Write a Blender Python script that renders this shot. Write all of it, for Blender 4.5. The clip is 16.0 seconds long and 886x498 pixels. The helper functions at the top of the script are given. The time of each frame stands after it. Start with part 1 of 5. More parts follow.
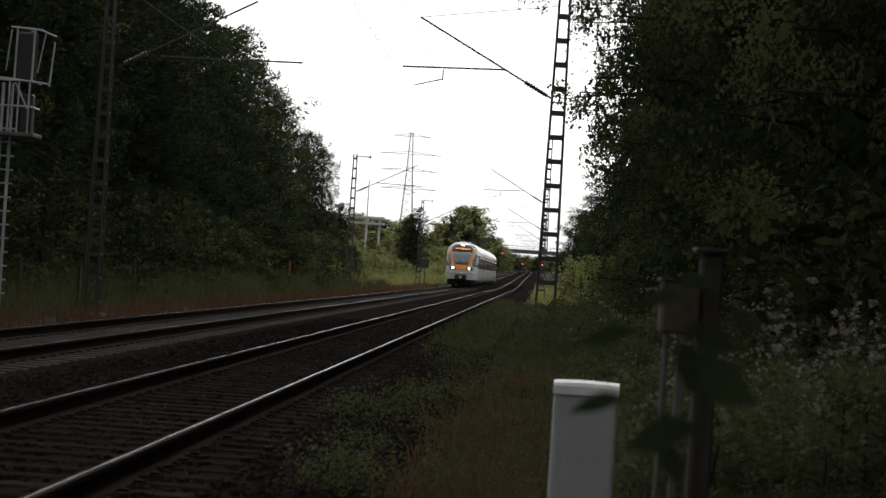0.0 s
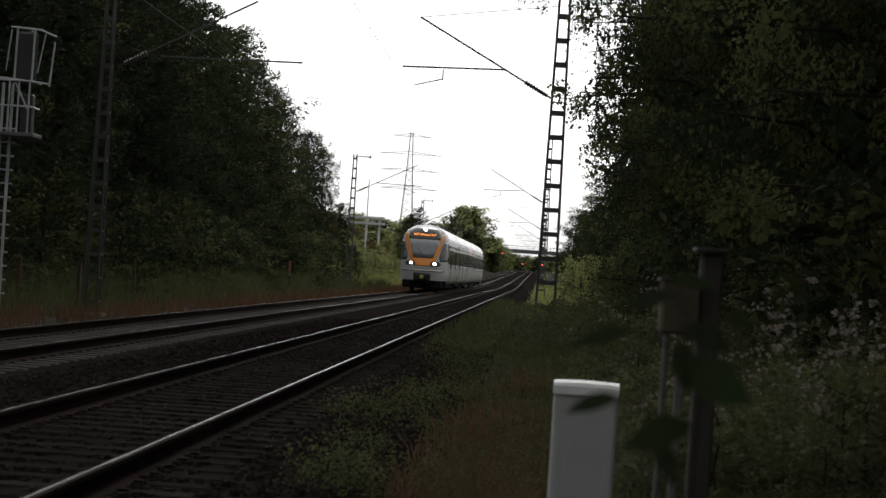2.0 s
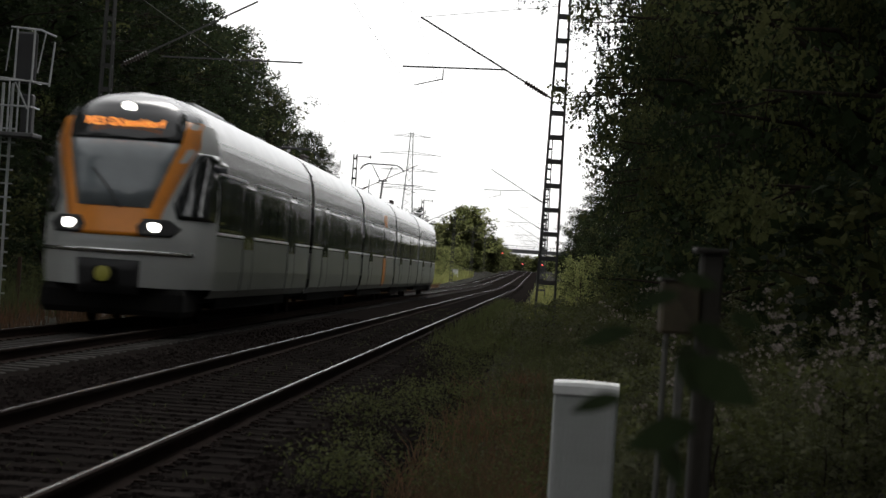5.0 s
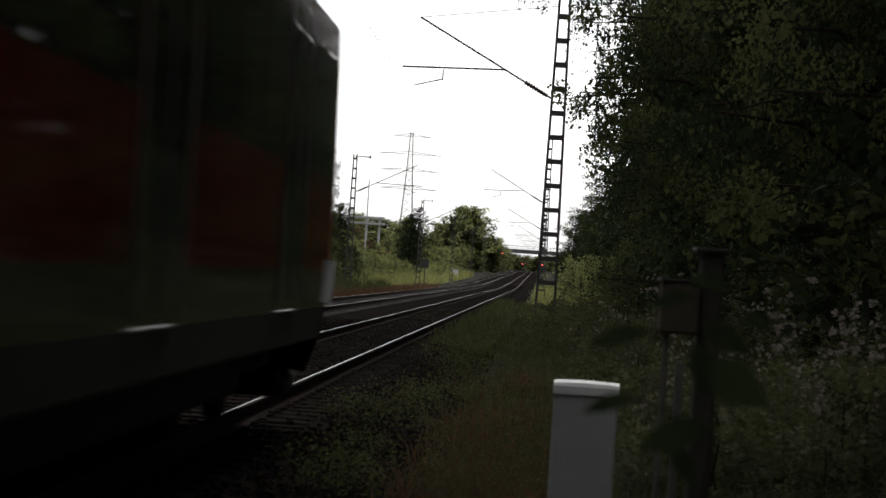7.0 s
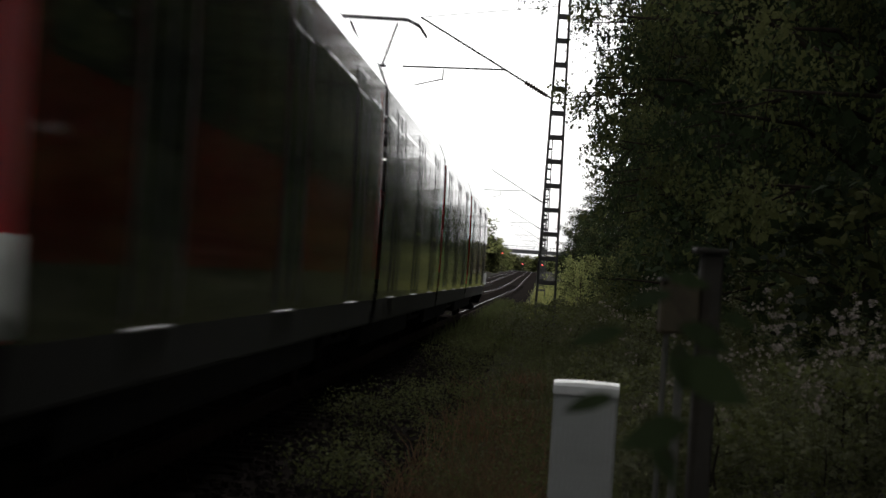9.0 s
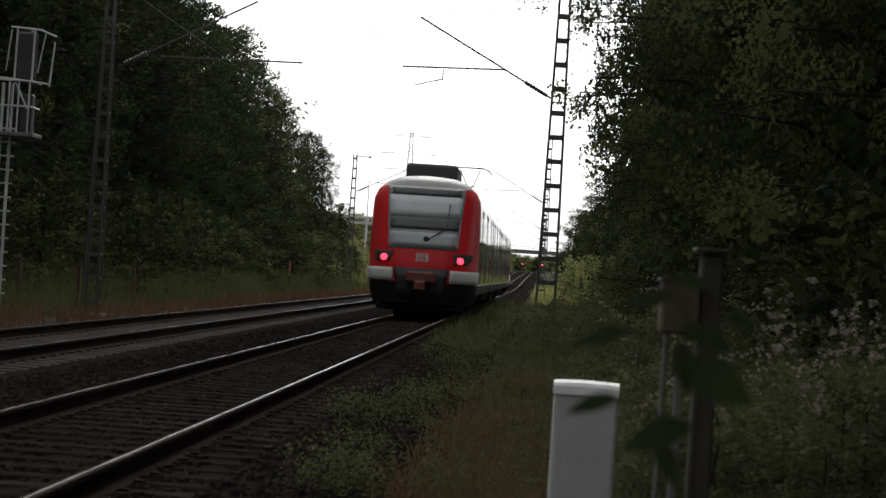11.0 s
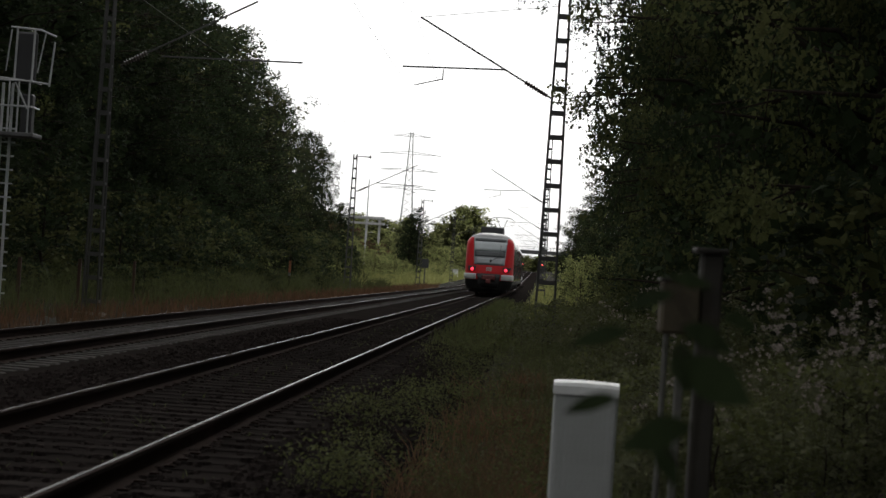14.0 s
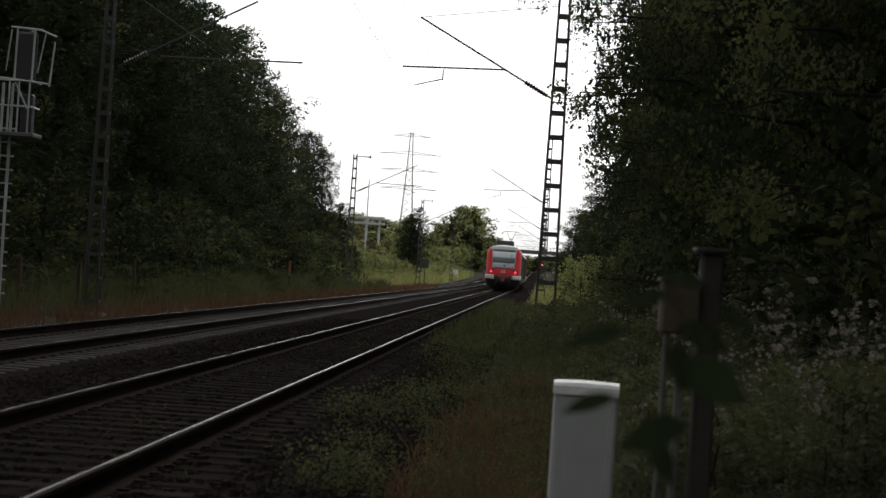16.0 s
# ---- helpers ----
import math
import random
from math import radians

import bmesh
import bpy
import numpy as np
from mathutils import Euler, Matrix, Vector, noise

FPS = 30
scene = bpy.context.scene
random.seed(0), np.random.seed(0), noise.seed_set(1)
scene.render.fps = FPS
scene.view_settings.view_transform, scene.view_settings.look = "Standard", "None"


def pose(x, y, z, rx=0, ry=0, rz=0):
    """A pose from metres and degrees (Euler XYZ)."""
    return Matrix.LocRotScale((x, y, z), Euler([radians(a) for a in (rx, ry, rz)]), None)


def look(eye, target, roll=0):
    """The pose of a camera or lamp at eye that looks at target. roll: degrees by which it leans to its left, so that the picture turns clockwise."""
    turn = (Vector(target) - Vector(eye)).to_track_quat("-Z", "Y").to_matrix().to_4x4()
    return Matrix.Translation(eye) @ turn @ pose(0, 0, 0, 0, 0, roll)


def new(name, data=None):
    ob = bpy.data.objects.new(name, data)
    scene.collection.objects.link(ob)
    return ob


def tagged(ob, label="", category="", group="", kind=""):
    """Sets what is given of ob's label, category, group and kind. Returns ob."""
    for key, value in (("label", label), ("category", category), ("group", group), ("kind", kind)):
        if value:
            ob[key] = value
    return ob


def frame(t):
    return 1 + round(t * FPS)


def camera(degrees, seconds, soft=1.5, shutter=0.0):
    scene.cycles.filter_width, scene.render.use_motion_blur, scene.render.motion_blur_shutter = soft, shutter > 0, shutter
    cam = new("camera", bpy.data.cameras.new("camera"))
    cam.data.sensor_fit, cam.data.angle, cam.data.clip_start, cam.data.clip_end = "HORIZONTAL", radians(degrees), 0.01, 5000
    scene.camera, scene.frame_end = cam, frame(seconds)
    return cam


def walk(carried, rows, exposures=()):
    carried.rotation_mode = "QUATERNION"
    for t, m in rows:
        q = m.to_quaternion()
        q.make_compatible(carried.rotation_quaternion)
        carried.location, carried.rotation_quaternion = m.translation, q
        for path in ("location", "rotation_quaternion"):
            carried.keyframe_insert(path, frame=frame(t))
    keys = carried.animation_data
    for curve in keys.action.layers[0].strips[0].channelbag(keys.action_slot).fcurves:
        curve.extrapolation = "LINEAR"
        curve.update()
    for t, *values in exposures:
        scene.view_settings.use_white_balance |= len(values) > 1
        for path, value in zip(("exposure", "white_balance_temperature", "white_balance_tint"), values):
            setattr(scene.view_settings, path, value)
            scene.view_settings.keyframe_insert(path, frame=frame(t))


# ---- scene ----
# ---- camera, light ----
EYE_Z = 1.27                      # above the rail heads, which lie at z = 0
cam = camera(20.88, 16.0, soft=1.5, shutter=0.5)
EYE = Vector((0, 0, EYE_Z))
VIEW = look(EYE, EYE + Vector((0, math.cos(0.009342), math.sin(0.009342))), 3.758)
walk(cam, [(0.0, VIEW), (16.0, VIEW)], [(0.0, 0.0), (6.4, 0.0), (9.0, 0.2), (11.3, 0.38), (12.5, 0.28), (14.0, 0.0), (16.0, 0.0)])
cam.data.dof.use_dof, cam.data.dof.focus_distance, cam.data.dof.aperture_fstop = True, 60.0, 6.3

SUN_EL, SUN_AZ = radians(47), radians(6)      # high haze, ahead of the camera
world = bpy.data.worlds.new("world")
scene.world = world
world.use_nodes = True
wn, wl = world.node_tree.nodes, world.node_tree.links
sky = wn.new("ShaderNodeTexSky")
sky.sky_type, sky.sun_disc = "NISHITA", False
sky.sun_elevation, sky.sun_rotation = SUN_EL, SUN_AZ
sky.air_density, sky.dust_density, sky.ozone_density = 1.0, 3.0, 1.0
haze = wn.new("ShaderNodeHueSaturation")
haze.inputs["Saturation"].default_value = 0.06
wl.new(sky.outputs[0], haze.inputs["Color"])
veil = wn.new("ShaderNodeVectorMath")            # even cloud layer over the whole sky
veil.operation = "ADD"
veil.inputs[1].default_value = (4.0, 4.0, 4.0)
wl.new(haze.outputs[0], veil.inputs[0])
wl.new(veil.outputs[0], wn["Background"].inputs[0])
wn["Background"].inputs[1].default_value = 0.11

sun = new("sun", bpy.data.lights.new("sun", "SUN"))
sun.data.energy, sun.data.angle, sun.data.color = 0.65, radians(25), (1, 0.96, 0.9)
sun.matrix_world = look((0, 0, 50), Vector((0, 0, 50)) - Vector((math.sin(SUN_AZ) * math.cos(SUN_EL), math.cos(SUN_AZ) * math.cos(SUN_EL), math.sin(SUN_EL))))

# ---- the line: s metres along the near track, lat metres to its right ----
DIRX, DIRY = 0.0414375, 0.999141
SPACING = 3.86


def rise(s):
    s = min(s, 950)
    return 0.0 if s < 200 else 0.0000325 * (s - 200) ** 2 if s < 300 else 0.0065 * (s - 250)


def place(lat, s, z=0.0):
    """A point by its distance along the near track and beside it."""
    return Vector((-3.267 + DIRX * s + DIRY * lat, DIRY * s - DIRX * lat, z + rise(s)))


HEADING = -math.degrees(math.atan2(DIRX, DIRY))


def on_line(lat, s, z=0.0, turn=0.0):
    p = place(lat, s, z)
    return pose(p.x, p.y, p.z, 0, 0, HEADING + turn)


# ---- materials ----
MATS = {}


def mat(name, base, rough=0.7, metal=0.0, vary=0.25, scale=3.0, bump=0.0, grain=40.0, tint=None, obj_vary=0.0, island=0.0, glow=0.0, spec=0.5, through_light=0.0):
    """A surface with stains at one scale, grain at another, and fine relief."""
    if name in MATS:
        return MATS[name]
    m = bpy.data.materials.new(name)
    m.use_nodes = True
    nt = m.node_tree
    n, l = nt.nodes, nt.links
    b = n["Principled BSDF"]
    b.inputs["Roughness"].default_value, b.inputs["Metallic"].default_value = rough, metal
    b.inputs["Specular IOR Level"].default_value = spec
    co = n.new("ShaderNodeTexCoord")
    big, fine = n.new("ShaderNodeTexNoise"), n.new("ShaderNodeTexNoise")
    big.inputs["Scale"].default_value, fine.inputs["Scale"].default_value = scale, grain
    big.inputs["Detail"].default_value, fine.inputs["Detail"].default_value = 4, 3
    l.new(co.outputs["Object"], big.inputs["Vector"])
    l.new(co.outputs["Object"], fine.inputs["Vector"])
    ramp = n.new("ShaderNodeMapRange")
    ramp.inputs["From Min"].default_value, ramp.inputs["From Max"].default_value = 0.3, 0.7
    l.new(big.outputs["Fac"], ramp.inputs["Value"])
    mix = n.new("ShaderNodeMix")
    mix.data_type = "RGBA"
    other = tint or tuple(c * (1 - vary) for c in base)
    mix.inputs["A"].default_value, mix.inputs["B"].default_value = (*base, 1), (*other, 1)
    l.new(ramp.outputs[0], mix.inputs["Factor"])
    hsv = n.new("ShaderNodeHueSaturation")
    l.new(mix.outputs["Result"], hsv.inputs["Color"])
    val = n.new("ShaderNodeMath")
    val.operation = "MULTIPLY_ADD"
    val.inputs[1].default_value, val.inputs[2].default_value = vary, 1 - vary / 2
    l.new(fine.outputs["Fac"], val.inputs[0])
    last = val.outputs[0]
    for amount, node, socket in ((obj_vary, "ShaderNodeObjectInfo", "Random"), (island, "ShaderNodeNewGeometry", "Random Per Island")):
        if amount:
            src, k = n.new(node), n.new("ShaderNodeMath")
            k.operation = "MULTIPLY_ADD"
            k.inputs[1].default_value, k.inputs[2].default_value = amount, 1 - amount / 2
            l.new(src.outputs[socket], k.inputs[0])
            both = n.new("ShaderNodeMath")
            both.operation = "MULTIPLY"
            l.new(last, both.inputs[0])
            l.new(k.outputs[0], both.inputs[1])
            last = both.outputs[0]
    l.new(last, hsv.inputs["Value"])
    l.new(hsv.outputs[0], b.inputs["Base Color"])
    if bump:
        bp = n.new("ShaderNodeBump")
        bp.inputs["Strength"].default_value, bp.inputs["Distance"].default_value = 0.8, bump
        l.new(fine.outputs["Fac"], bp.inputs["Height"])
        l.new(bp.outputs[0], b.inputs["Normal"])
    if glow:
        b.inputs["Emission Color"].default_value, b.inputs["Emission Strength"].default_value = (*base, 1), glow
    if through_light:
        tr, mx = n.new("ShaderNodeBsdfTranslucent"), n.new("ShaderNodeMixShader")
        mx.inputs[0].default_value = through_light
        l.new(hsv.outputs[0], tr.inputs["Color"])
        l.new(b.outputs[0], mx.inputs[1])
        l.new(tr.outputs[0], mx.inputs[2])
        l.new(mx.outputs[0], n["Material Output"].inputs["Surface"])
    MATS[name] = m
    return m


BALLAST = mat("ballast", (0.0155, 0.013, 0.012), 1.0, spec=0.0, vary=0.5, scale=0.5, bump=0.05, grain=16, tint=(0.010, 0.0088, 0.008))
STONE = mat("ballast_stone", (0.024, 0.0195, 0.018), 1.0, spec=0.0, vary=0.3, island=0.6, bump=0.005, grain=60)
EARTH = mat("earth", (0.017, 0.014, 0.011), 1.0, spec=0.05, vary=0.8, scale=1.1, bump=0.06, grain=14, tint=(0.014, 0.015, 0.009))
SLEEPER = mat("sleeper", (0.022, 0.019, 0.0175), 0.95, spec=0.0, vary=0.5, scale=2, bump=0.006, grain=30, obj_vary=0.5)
SLEEPER_PALE = mat("sleeper_pale", (0.042, 0.039, 0.036), 0.95, vary=0.5, scale=2, bump=0.006, grain=30, obj_vary=0.5, spec=0.05)
LITTER = mat("leaf_litter", (0.06, 0.047, 0.034), 0.9, vary=0.4, scale=2, tint=(0.05, 0.045, 0.03), island=1.2, spec=0.1)
RUST = mat("rail_web", (0.018, 0.011, 0.0085), 0.95, spec=0.03, vary=0.4, scale=1.5, bump=0.002, grain=50)
SHINE = mat("rail_head", (0.27, 0.27, 0.27), 0.2, metal=0.7, vary=0.15, scale=0.6, grain=5)
STEEL = mat("mast_steel", (0.045, 0.044, 0.042), 0.7, vary=0.4, scale=2, bump=0.002, grain=30)
GALV = mat("galvanised", (0.42, 0.43, 0.43), 0.5, metal=0.3, vary=0.25, scale=3, grain=30)
BLACK = mat("black_rubber", (0.015, 0.015, 0.016), 0.6, vary=0.3)
UNDER = mat("underframe", (0.014, 0.0135, 0.013), 0.9, spec=0.08, vary=0.5, scale=2, bump=0.01, grain=8)
BARK = mat("bark", (0.028, 0.022, 0.017), 1.0, spec=0.05, vary=0.5, scale=4, bump=0.02, grain=14)
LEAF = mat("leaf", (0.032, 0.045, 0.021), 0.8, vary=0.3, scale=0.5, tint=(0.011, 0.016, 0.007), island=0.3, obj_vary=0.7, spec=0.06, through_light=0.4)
# light green leaf, raised further: open light along the line is in its colour
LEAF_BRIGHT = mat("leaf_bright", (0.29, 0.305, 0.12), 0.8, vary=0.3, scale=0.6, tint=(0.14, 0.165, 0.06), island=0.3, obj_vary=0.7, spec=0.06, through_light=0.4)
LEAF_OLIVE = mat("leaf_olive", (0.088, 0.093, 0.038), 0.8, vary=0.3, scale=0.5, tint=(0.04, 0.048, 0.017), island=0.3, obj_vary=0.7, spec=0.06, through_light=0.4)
LEAF_WEED = mat("leaf_weed", (0.125, 0.128, 0.074), 0.8, vary=0.3, scale=0.8, tint=(0.055, 0.06, 0.034), island=0.4, spec=0.06, through_light=0.4)
LEAF_RED = mat("leaf_red", (0.12, 0.055, 0.04), 0.8, vary=0.3, scale=0.5, tint=(0.05, 0.04, 0.02), island=0.4, spec=0.06, through_light=0.4)
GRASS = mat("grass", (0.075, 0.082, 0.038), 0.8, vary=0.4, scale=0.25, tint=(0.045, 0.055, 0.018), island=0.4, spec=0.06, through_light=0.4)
# the same grass where the bank lies open, its stronger light put into the colour
GRASS_LIT = mat("lit_grass", (0.33, 0.325, 0.12), 0.8, vary=0.4, scale=0.2, tint=(0.15, 0.17, 0.06), island=0.4, spec=0.06, through_light=0.4)
DRY = mat("dry_grass", (0.12, 0.066, 0.04), 0.8, vary=0.4, scale=0.4, tint=(0.07, 0.045, 0.025), island=0.4, spec=0.06, through_light=0.4)
STALK = mat("dry_stalks", (0.14, 0.075, 0.045), 0.85, vary=0.5, scale=1.2, tint=(0.04, 0.036, 0.02), island=0.7, spec=0.06, through_light=0.4)
WEED_STEM = mat("weed_stem", (0.07, 0.07, 0.035), 0.9, vary=0.3, scale=3, spec=0.05)
FLUFF = mat("seed_fluff", (0.28, 0.243, 0.224), 0.95, vary=0.2, island=0.5, spec=0.1, through_light=0.3)


# ---- mesh helpers ----
def mesh_of(name, verts, faces, mats, index=None, smooth=False):
    me = bpy.data.meshes.new(name)
    me.from_pydata([tuple(v) for v in verts], [], faces)
    for m in mats:
        me.materials.append(m)
    if index is not None:
        me.polygons.foreach_set("material_index", index)
    if smooth:
        me.polygons.foreach_set("use_smooth", [True] * len(me.polygons))
    me.update()
    return me


def piece(name, me, parent=None, m=None, label=""):
    ob = new(name, me)
    if parent is not None:
        ob.parent = parent
    if m is not None:
        ob.matrix_local = m
    return tagged(ob, label) if label else ob


def thing(name, label, category, m=None, group="", kind="", data=None):
    ob = new(name, data)
    if m is not None:
        ob.matrix_world = m
    return tagged(ob, label, category, group, kind)


class Build:
    """Collects boxes, bars, tubes and sheets into one mesh."""

    def __init__(self):
        self.v, self.f, self.k = [], [], []

    def add(self, verts, faces, k=0):
        o = len(self.v)
        self.v += [Vector(p) for p in verts]
        self.f += [tuple(i + o for i in q) for q in faces]
        self.k += [k] * len(faces)
        return self

    def box(self, x0, x1, y0, y1, z0, z1, k=0, bevel=0.0):
        if bevel:
            b = bevel
            ring = lambda e, z: [(x0 + e, y0 + b, z), (x0 + b, y0 + e, z), (x1 - b, y0 + e, z), (x1 - e, y0 + b, z), (x1 - e, y1 - b, z), (x1 - b, y1 - e, z), (x0 + b, y1 - e, z), (x0 + e, y1 - b, z)]
            rings = [ring(b * 0.7, z0), ring(0, z0 + b), ring(0, z1 - b), ring(b * 0.7, z1)]
            fs = [tuple(range(7, -1, -1)), tuple(range(24, 32))]
            for r in range(3):
                fs += [(r * 8 + i, r * 8 + (i + 1) % 8, r * 8 + 8 + (i + 1) % 8, r * 8 + 8 + i) for i in range(8)]
            return self.add(sum(rings, []), fs, k)
        return self.add([(x0, y0, z0), (x1, y0, z0), (x1, y1, z0), (x0, y1, z0), (x0, y0, z1), (x1, y0, z1), (x1, y1, z1), (x0, y1, z1)],
                        [(3, 2, 1, 0), (4, 5, 6, 7), (0, 1, 5, 4), (1, 2, 6, 5), (2, 3, 7, 6), (3, 0, 4, 7)], k)

    def tube(self, pts, r, sides=6, k=0, r1=None):
        pts = [Vector(p) for p in pts]
        r1 = r if r1 is None else r1
        vs, fs = [], []
        for i, p in enumerate(pts):
            d = (pts[min(i + 1, len(pts) - 1)] - pts[max(i - 1, 0)]).normalized()
            a = d.cross(Vector((0, 0, 1)) if abs(d.z) < 0.9 else Vector((0, 1, 0))).normalized()
            b = d.cross(a)
            w = r + (r1 - r) * i / max(1, len(pts) - 1)
            for j in range(sides):
                t = 2 * math.pi * j / sides
                vs.append(p + a * math.cos(t) * w + b * math.sin(t) * w)
        for i in range(len(pts) - 1):
            for j in range(sides):
                fs.append((i * sides + j, i * sides + (j + 1) % sides, (i + 1) * sides + (j + 1) % sides, (i + 1) * sides + j))
        fs += [tuple(range(sides - 1, -1, -1)), tuple(range((len(pts) - 1) * sides, len(pts) * sides))]
        return self.add(vs, fs, k)

    def lathe(self, profile, sides=16, m=None, k=0):
        m = m or Matrix()
        vs, fs = [], []
        for r, z in profile:
            vs += [m @ Vector((r * math.cos(2 * math.pi * j / sides), r * math.sin(2 * math.pi * j / sides), z)) for j in range(sides)]
        for i in range(len(profile) - 1):
            for j in range(sides):
                fs.append((i * sides + j, i * sides + (j + 1) % sides, (i + 1) * sides + (j + 1) % sides, (i + 1) * sides + j))
        fs += [tuple(range(sides - 1, -1, -1)), tuple(range((len(profile) - 1) * sides, len(profile) * sides))]
        return self.add(vs, fs, k)

    def grid(self, rows, k=0, flip=False):
        w = len(rows[0])
        fs = []
        for i in range(len(rows) - 1):
            for j in range(w - 1):
                q = (i * w + j, i * w + j + 1, (i + 1) * w + j + 1, (i + 1) * w + j)
                fs.append(q[::-1] if flip else q)
        return self.add(sum((list(r) for r in rows), []), fs, k)

    def mesh(self, name, *mats, smooth=False):
        return mesh_of(name, self.v, self.f, mats, self.k, smooth)


def part(name, b, material, parent, label="", m=None, smooth=False):
    mats = material if isinstance(material, (tuple, list)) else (material,)
    return piece(name, b.mesh(name, *mats, smooth=smooth), parent, m, label)
# ---- ground ----
def ground_z(lat, s):
    """Cess beside the ballast, a rising bank on the far side, rough ground on the near side."""
    if lat < -6.3:
        d = -6.3 - lat
        bank = min(d / 5, 1) * 0.55 + min(max(d - 4, 0) / 9, 1) * (0.5 + 1.6 * min(max(s - 120, 0) / 80, 1))
        z = -0.42 + bank
    elif lat > 2.2:
        d = lat - 2.2
        z = -0.42 + 0.10 * min(d, 3) + 0.10 * min(max(d - 3, 0), 9)
    else:
        z = -0.42
    if lat < -6.8 or lat > 2.8:
        z += 0.10 * noise.noise(Vector((lat * 0.35, s * 0.25, 0))) + 0.04 * noise.noise(Vector((lat * 1.3, s * 1.1, 3)))
    return z


def steps(*runs):
    out = []
    for a, b, d in runs:
        n = max(1, round((b - a) / d))
        out += [a + (b - a) * i / n for i in range(n)]
    return out + [runs[-1][1]]


def build_ground():
    lats = steps((-2500, -300, 600), (-300, -40, 60), (-40, -12, 4), (-12, -6, 0.5), (-6, 2, 4), (2, 12, 0.5), (12, 40, 4), (40, 300, 60), (300, 2500, 600))
    ss = steps((-400, -20, 20), (-20, 90, 0.8), (90, 320, 4), (320, 800, 30), (800, 4800, 800))
    b = Build()
    b.grid([[place(a, s, ground_z(a, s)) for a in lats] for s in ss])
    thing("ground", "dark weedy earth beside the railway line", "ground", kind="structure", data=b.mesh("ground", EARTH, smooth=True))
    bed = Build()
    prof = [(-6.6, -0.5), (-5.75, -0.19), (-5.2, -0.17), (-2.5, -0.17), (-1.95, -0.22), (-1.35, -0.17), (1.35, -0.17), (1.9, -0.2), (2.75, -0.5)]
    fine = []
    for (a, z0), (c, z1) in zip(prof, prof[1:]):
        n = max(1, round((c - a) / 0.3))
        fine += [(a + (c - a) * i / n, z0 + (z1 - z0) * i / n) for i in range(n)]
    fine.append(prof[-1])
    bed.grid([[place(a, s, z + 0.02 * noise.noise(Vector((a * 3, s * 3, 0)))) for a, z in fine] for s in steps((-380, 0, 10), (0, 90, 0.5), (90, 700, 10))])
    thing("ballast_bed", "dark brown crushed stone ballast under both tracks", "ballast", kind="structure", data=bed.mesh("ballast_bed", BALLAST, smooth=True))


def build_stones():
    """Loose crushed stone over the nearer bed."""
    rng = np.random.default_rng(5)
    v, f = [], []
    base = np.array([(-1, -1, -1), (1, -1, -1), (1, 1, -1), (-1, 1, -1), (-.7, -.6, 1), (.8, -.7, .8), (.6, .7, 1), (-.8, .6, .9)])
    quads = [(4, 5, 6, 7), (0, 1, 5, 4), (1, 2, 6, 5), (2, 3, 7, 6), (3, 0, 4, 7)]
    for i in range(18000):
        s = 13 + 52 * rng.random() ** 1.6
        lat = rng.uniform(-6.2, 2.5)
        z = -0.17 if -5.75 < lat < 1.9 else (-0.17 - 0.33 * ((lat - 1.9) / 0.85 if lat > 0 else (-5.75 - lat) / 0.85))
        if any(abs(lat - c) < 1.32 and abs((s / 0.6 + 0.5) % 1 - 0.5) < 0.24 for c in (0, -SPACING)):
            continue
        if lat < -2.3:
            continue
        r = rng.uniform(0.016, 0.034)
        ang = rng.uniform(0, 6.28)
        pts = base * r * rng.uniform(0.7, 1.25, (8, 3))
        pts = np.stack([pts[:, 0] * math.cos(ang) - pts[:, 1] * math.sin(ang), pts[:, 0] * math.sin(ang) + pts[:, 1] * math.cos(ang), pts[:, 2] * 0.55], 1)
        p = place(lat, s, z + r * 0.35)
        o = len(v)
        v += list(pts + np.array(p))
        f += [tuple(q + o for q in quad) for quad in quads]
    me = mesh_of("loose_ballast", v, f, [STONE])
    thing("loose_ballast", "loose crushed ballast stones lying along the tracks", "ballast", kind="stuff", data=me)


RAIL = [(-0.075, -0.172), (-0.075, -0.16), (-0.012, -0.135), (-0.012, -0.045), (-0.036, -0.032), (-0.036, -0.006), (-0.028, -0.002), (-0.008, 0), (0.010, 0), (0.028, -0.002), (0.036, -0.006), (0.036, -0.032), (0.012, -0.045), (0.012, -0.135), (0.075, -0.16), (0.075, -0.172)]


def build_tracks():
    ss = steps((-380, 0, 20), (0, 200, 10), (200, 700, 10))
    for centre in (0.0, -SPACING):
        for side in (-0.7535, 0.7535):
            b = Build()
            rows = [[place(centre + side + a, s, z) for a, z in RAIL] for s in ss]
            b.grid(rows)
            n = len(RAIL) - 1
            for i in range(len(b.k)):
                b.k[i] = 1 if i % n == 7 else 0
            thing("rail", "rusty steel rail with a polished running surface", "rail", group="rails of the line", kind="structure", data=b.mesh("rail", RUST, SHINE))


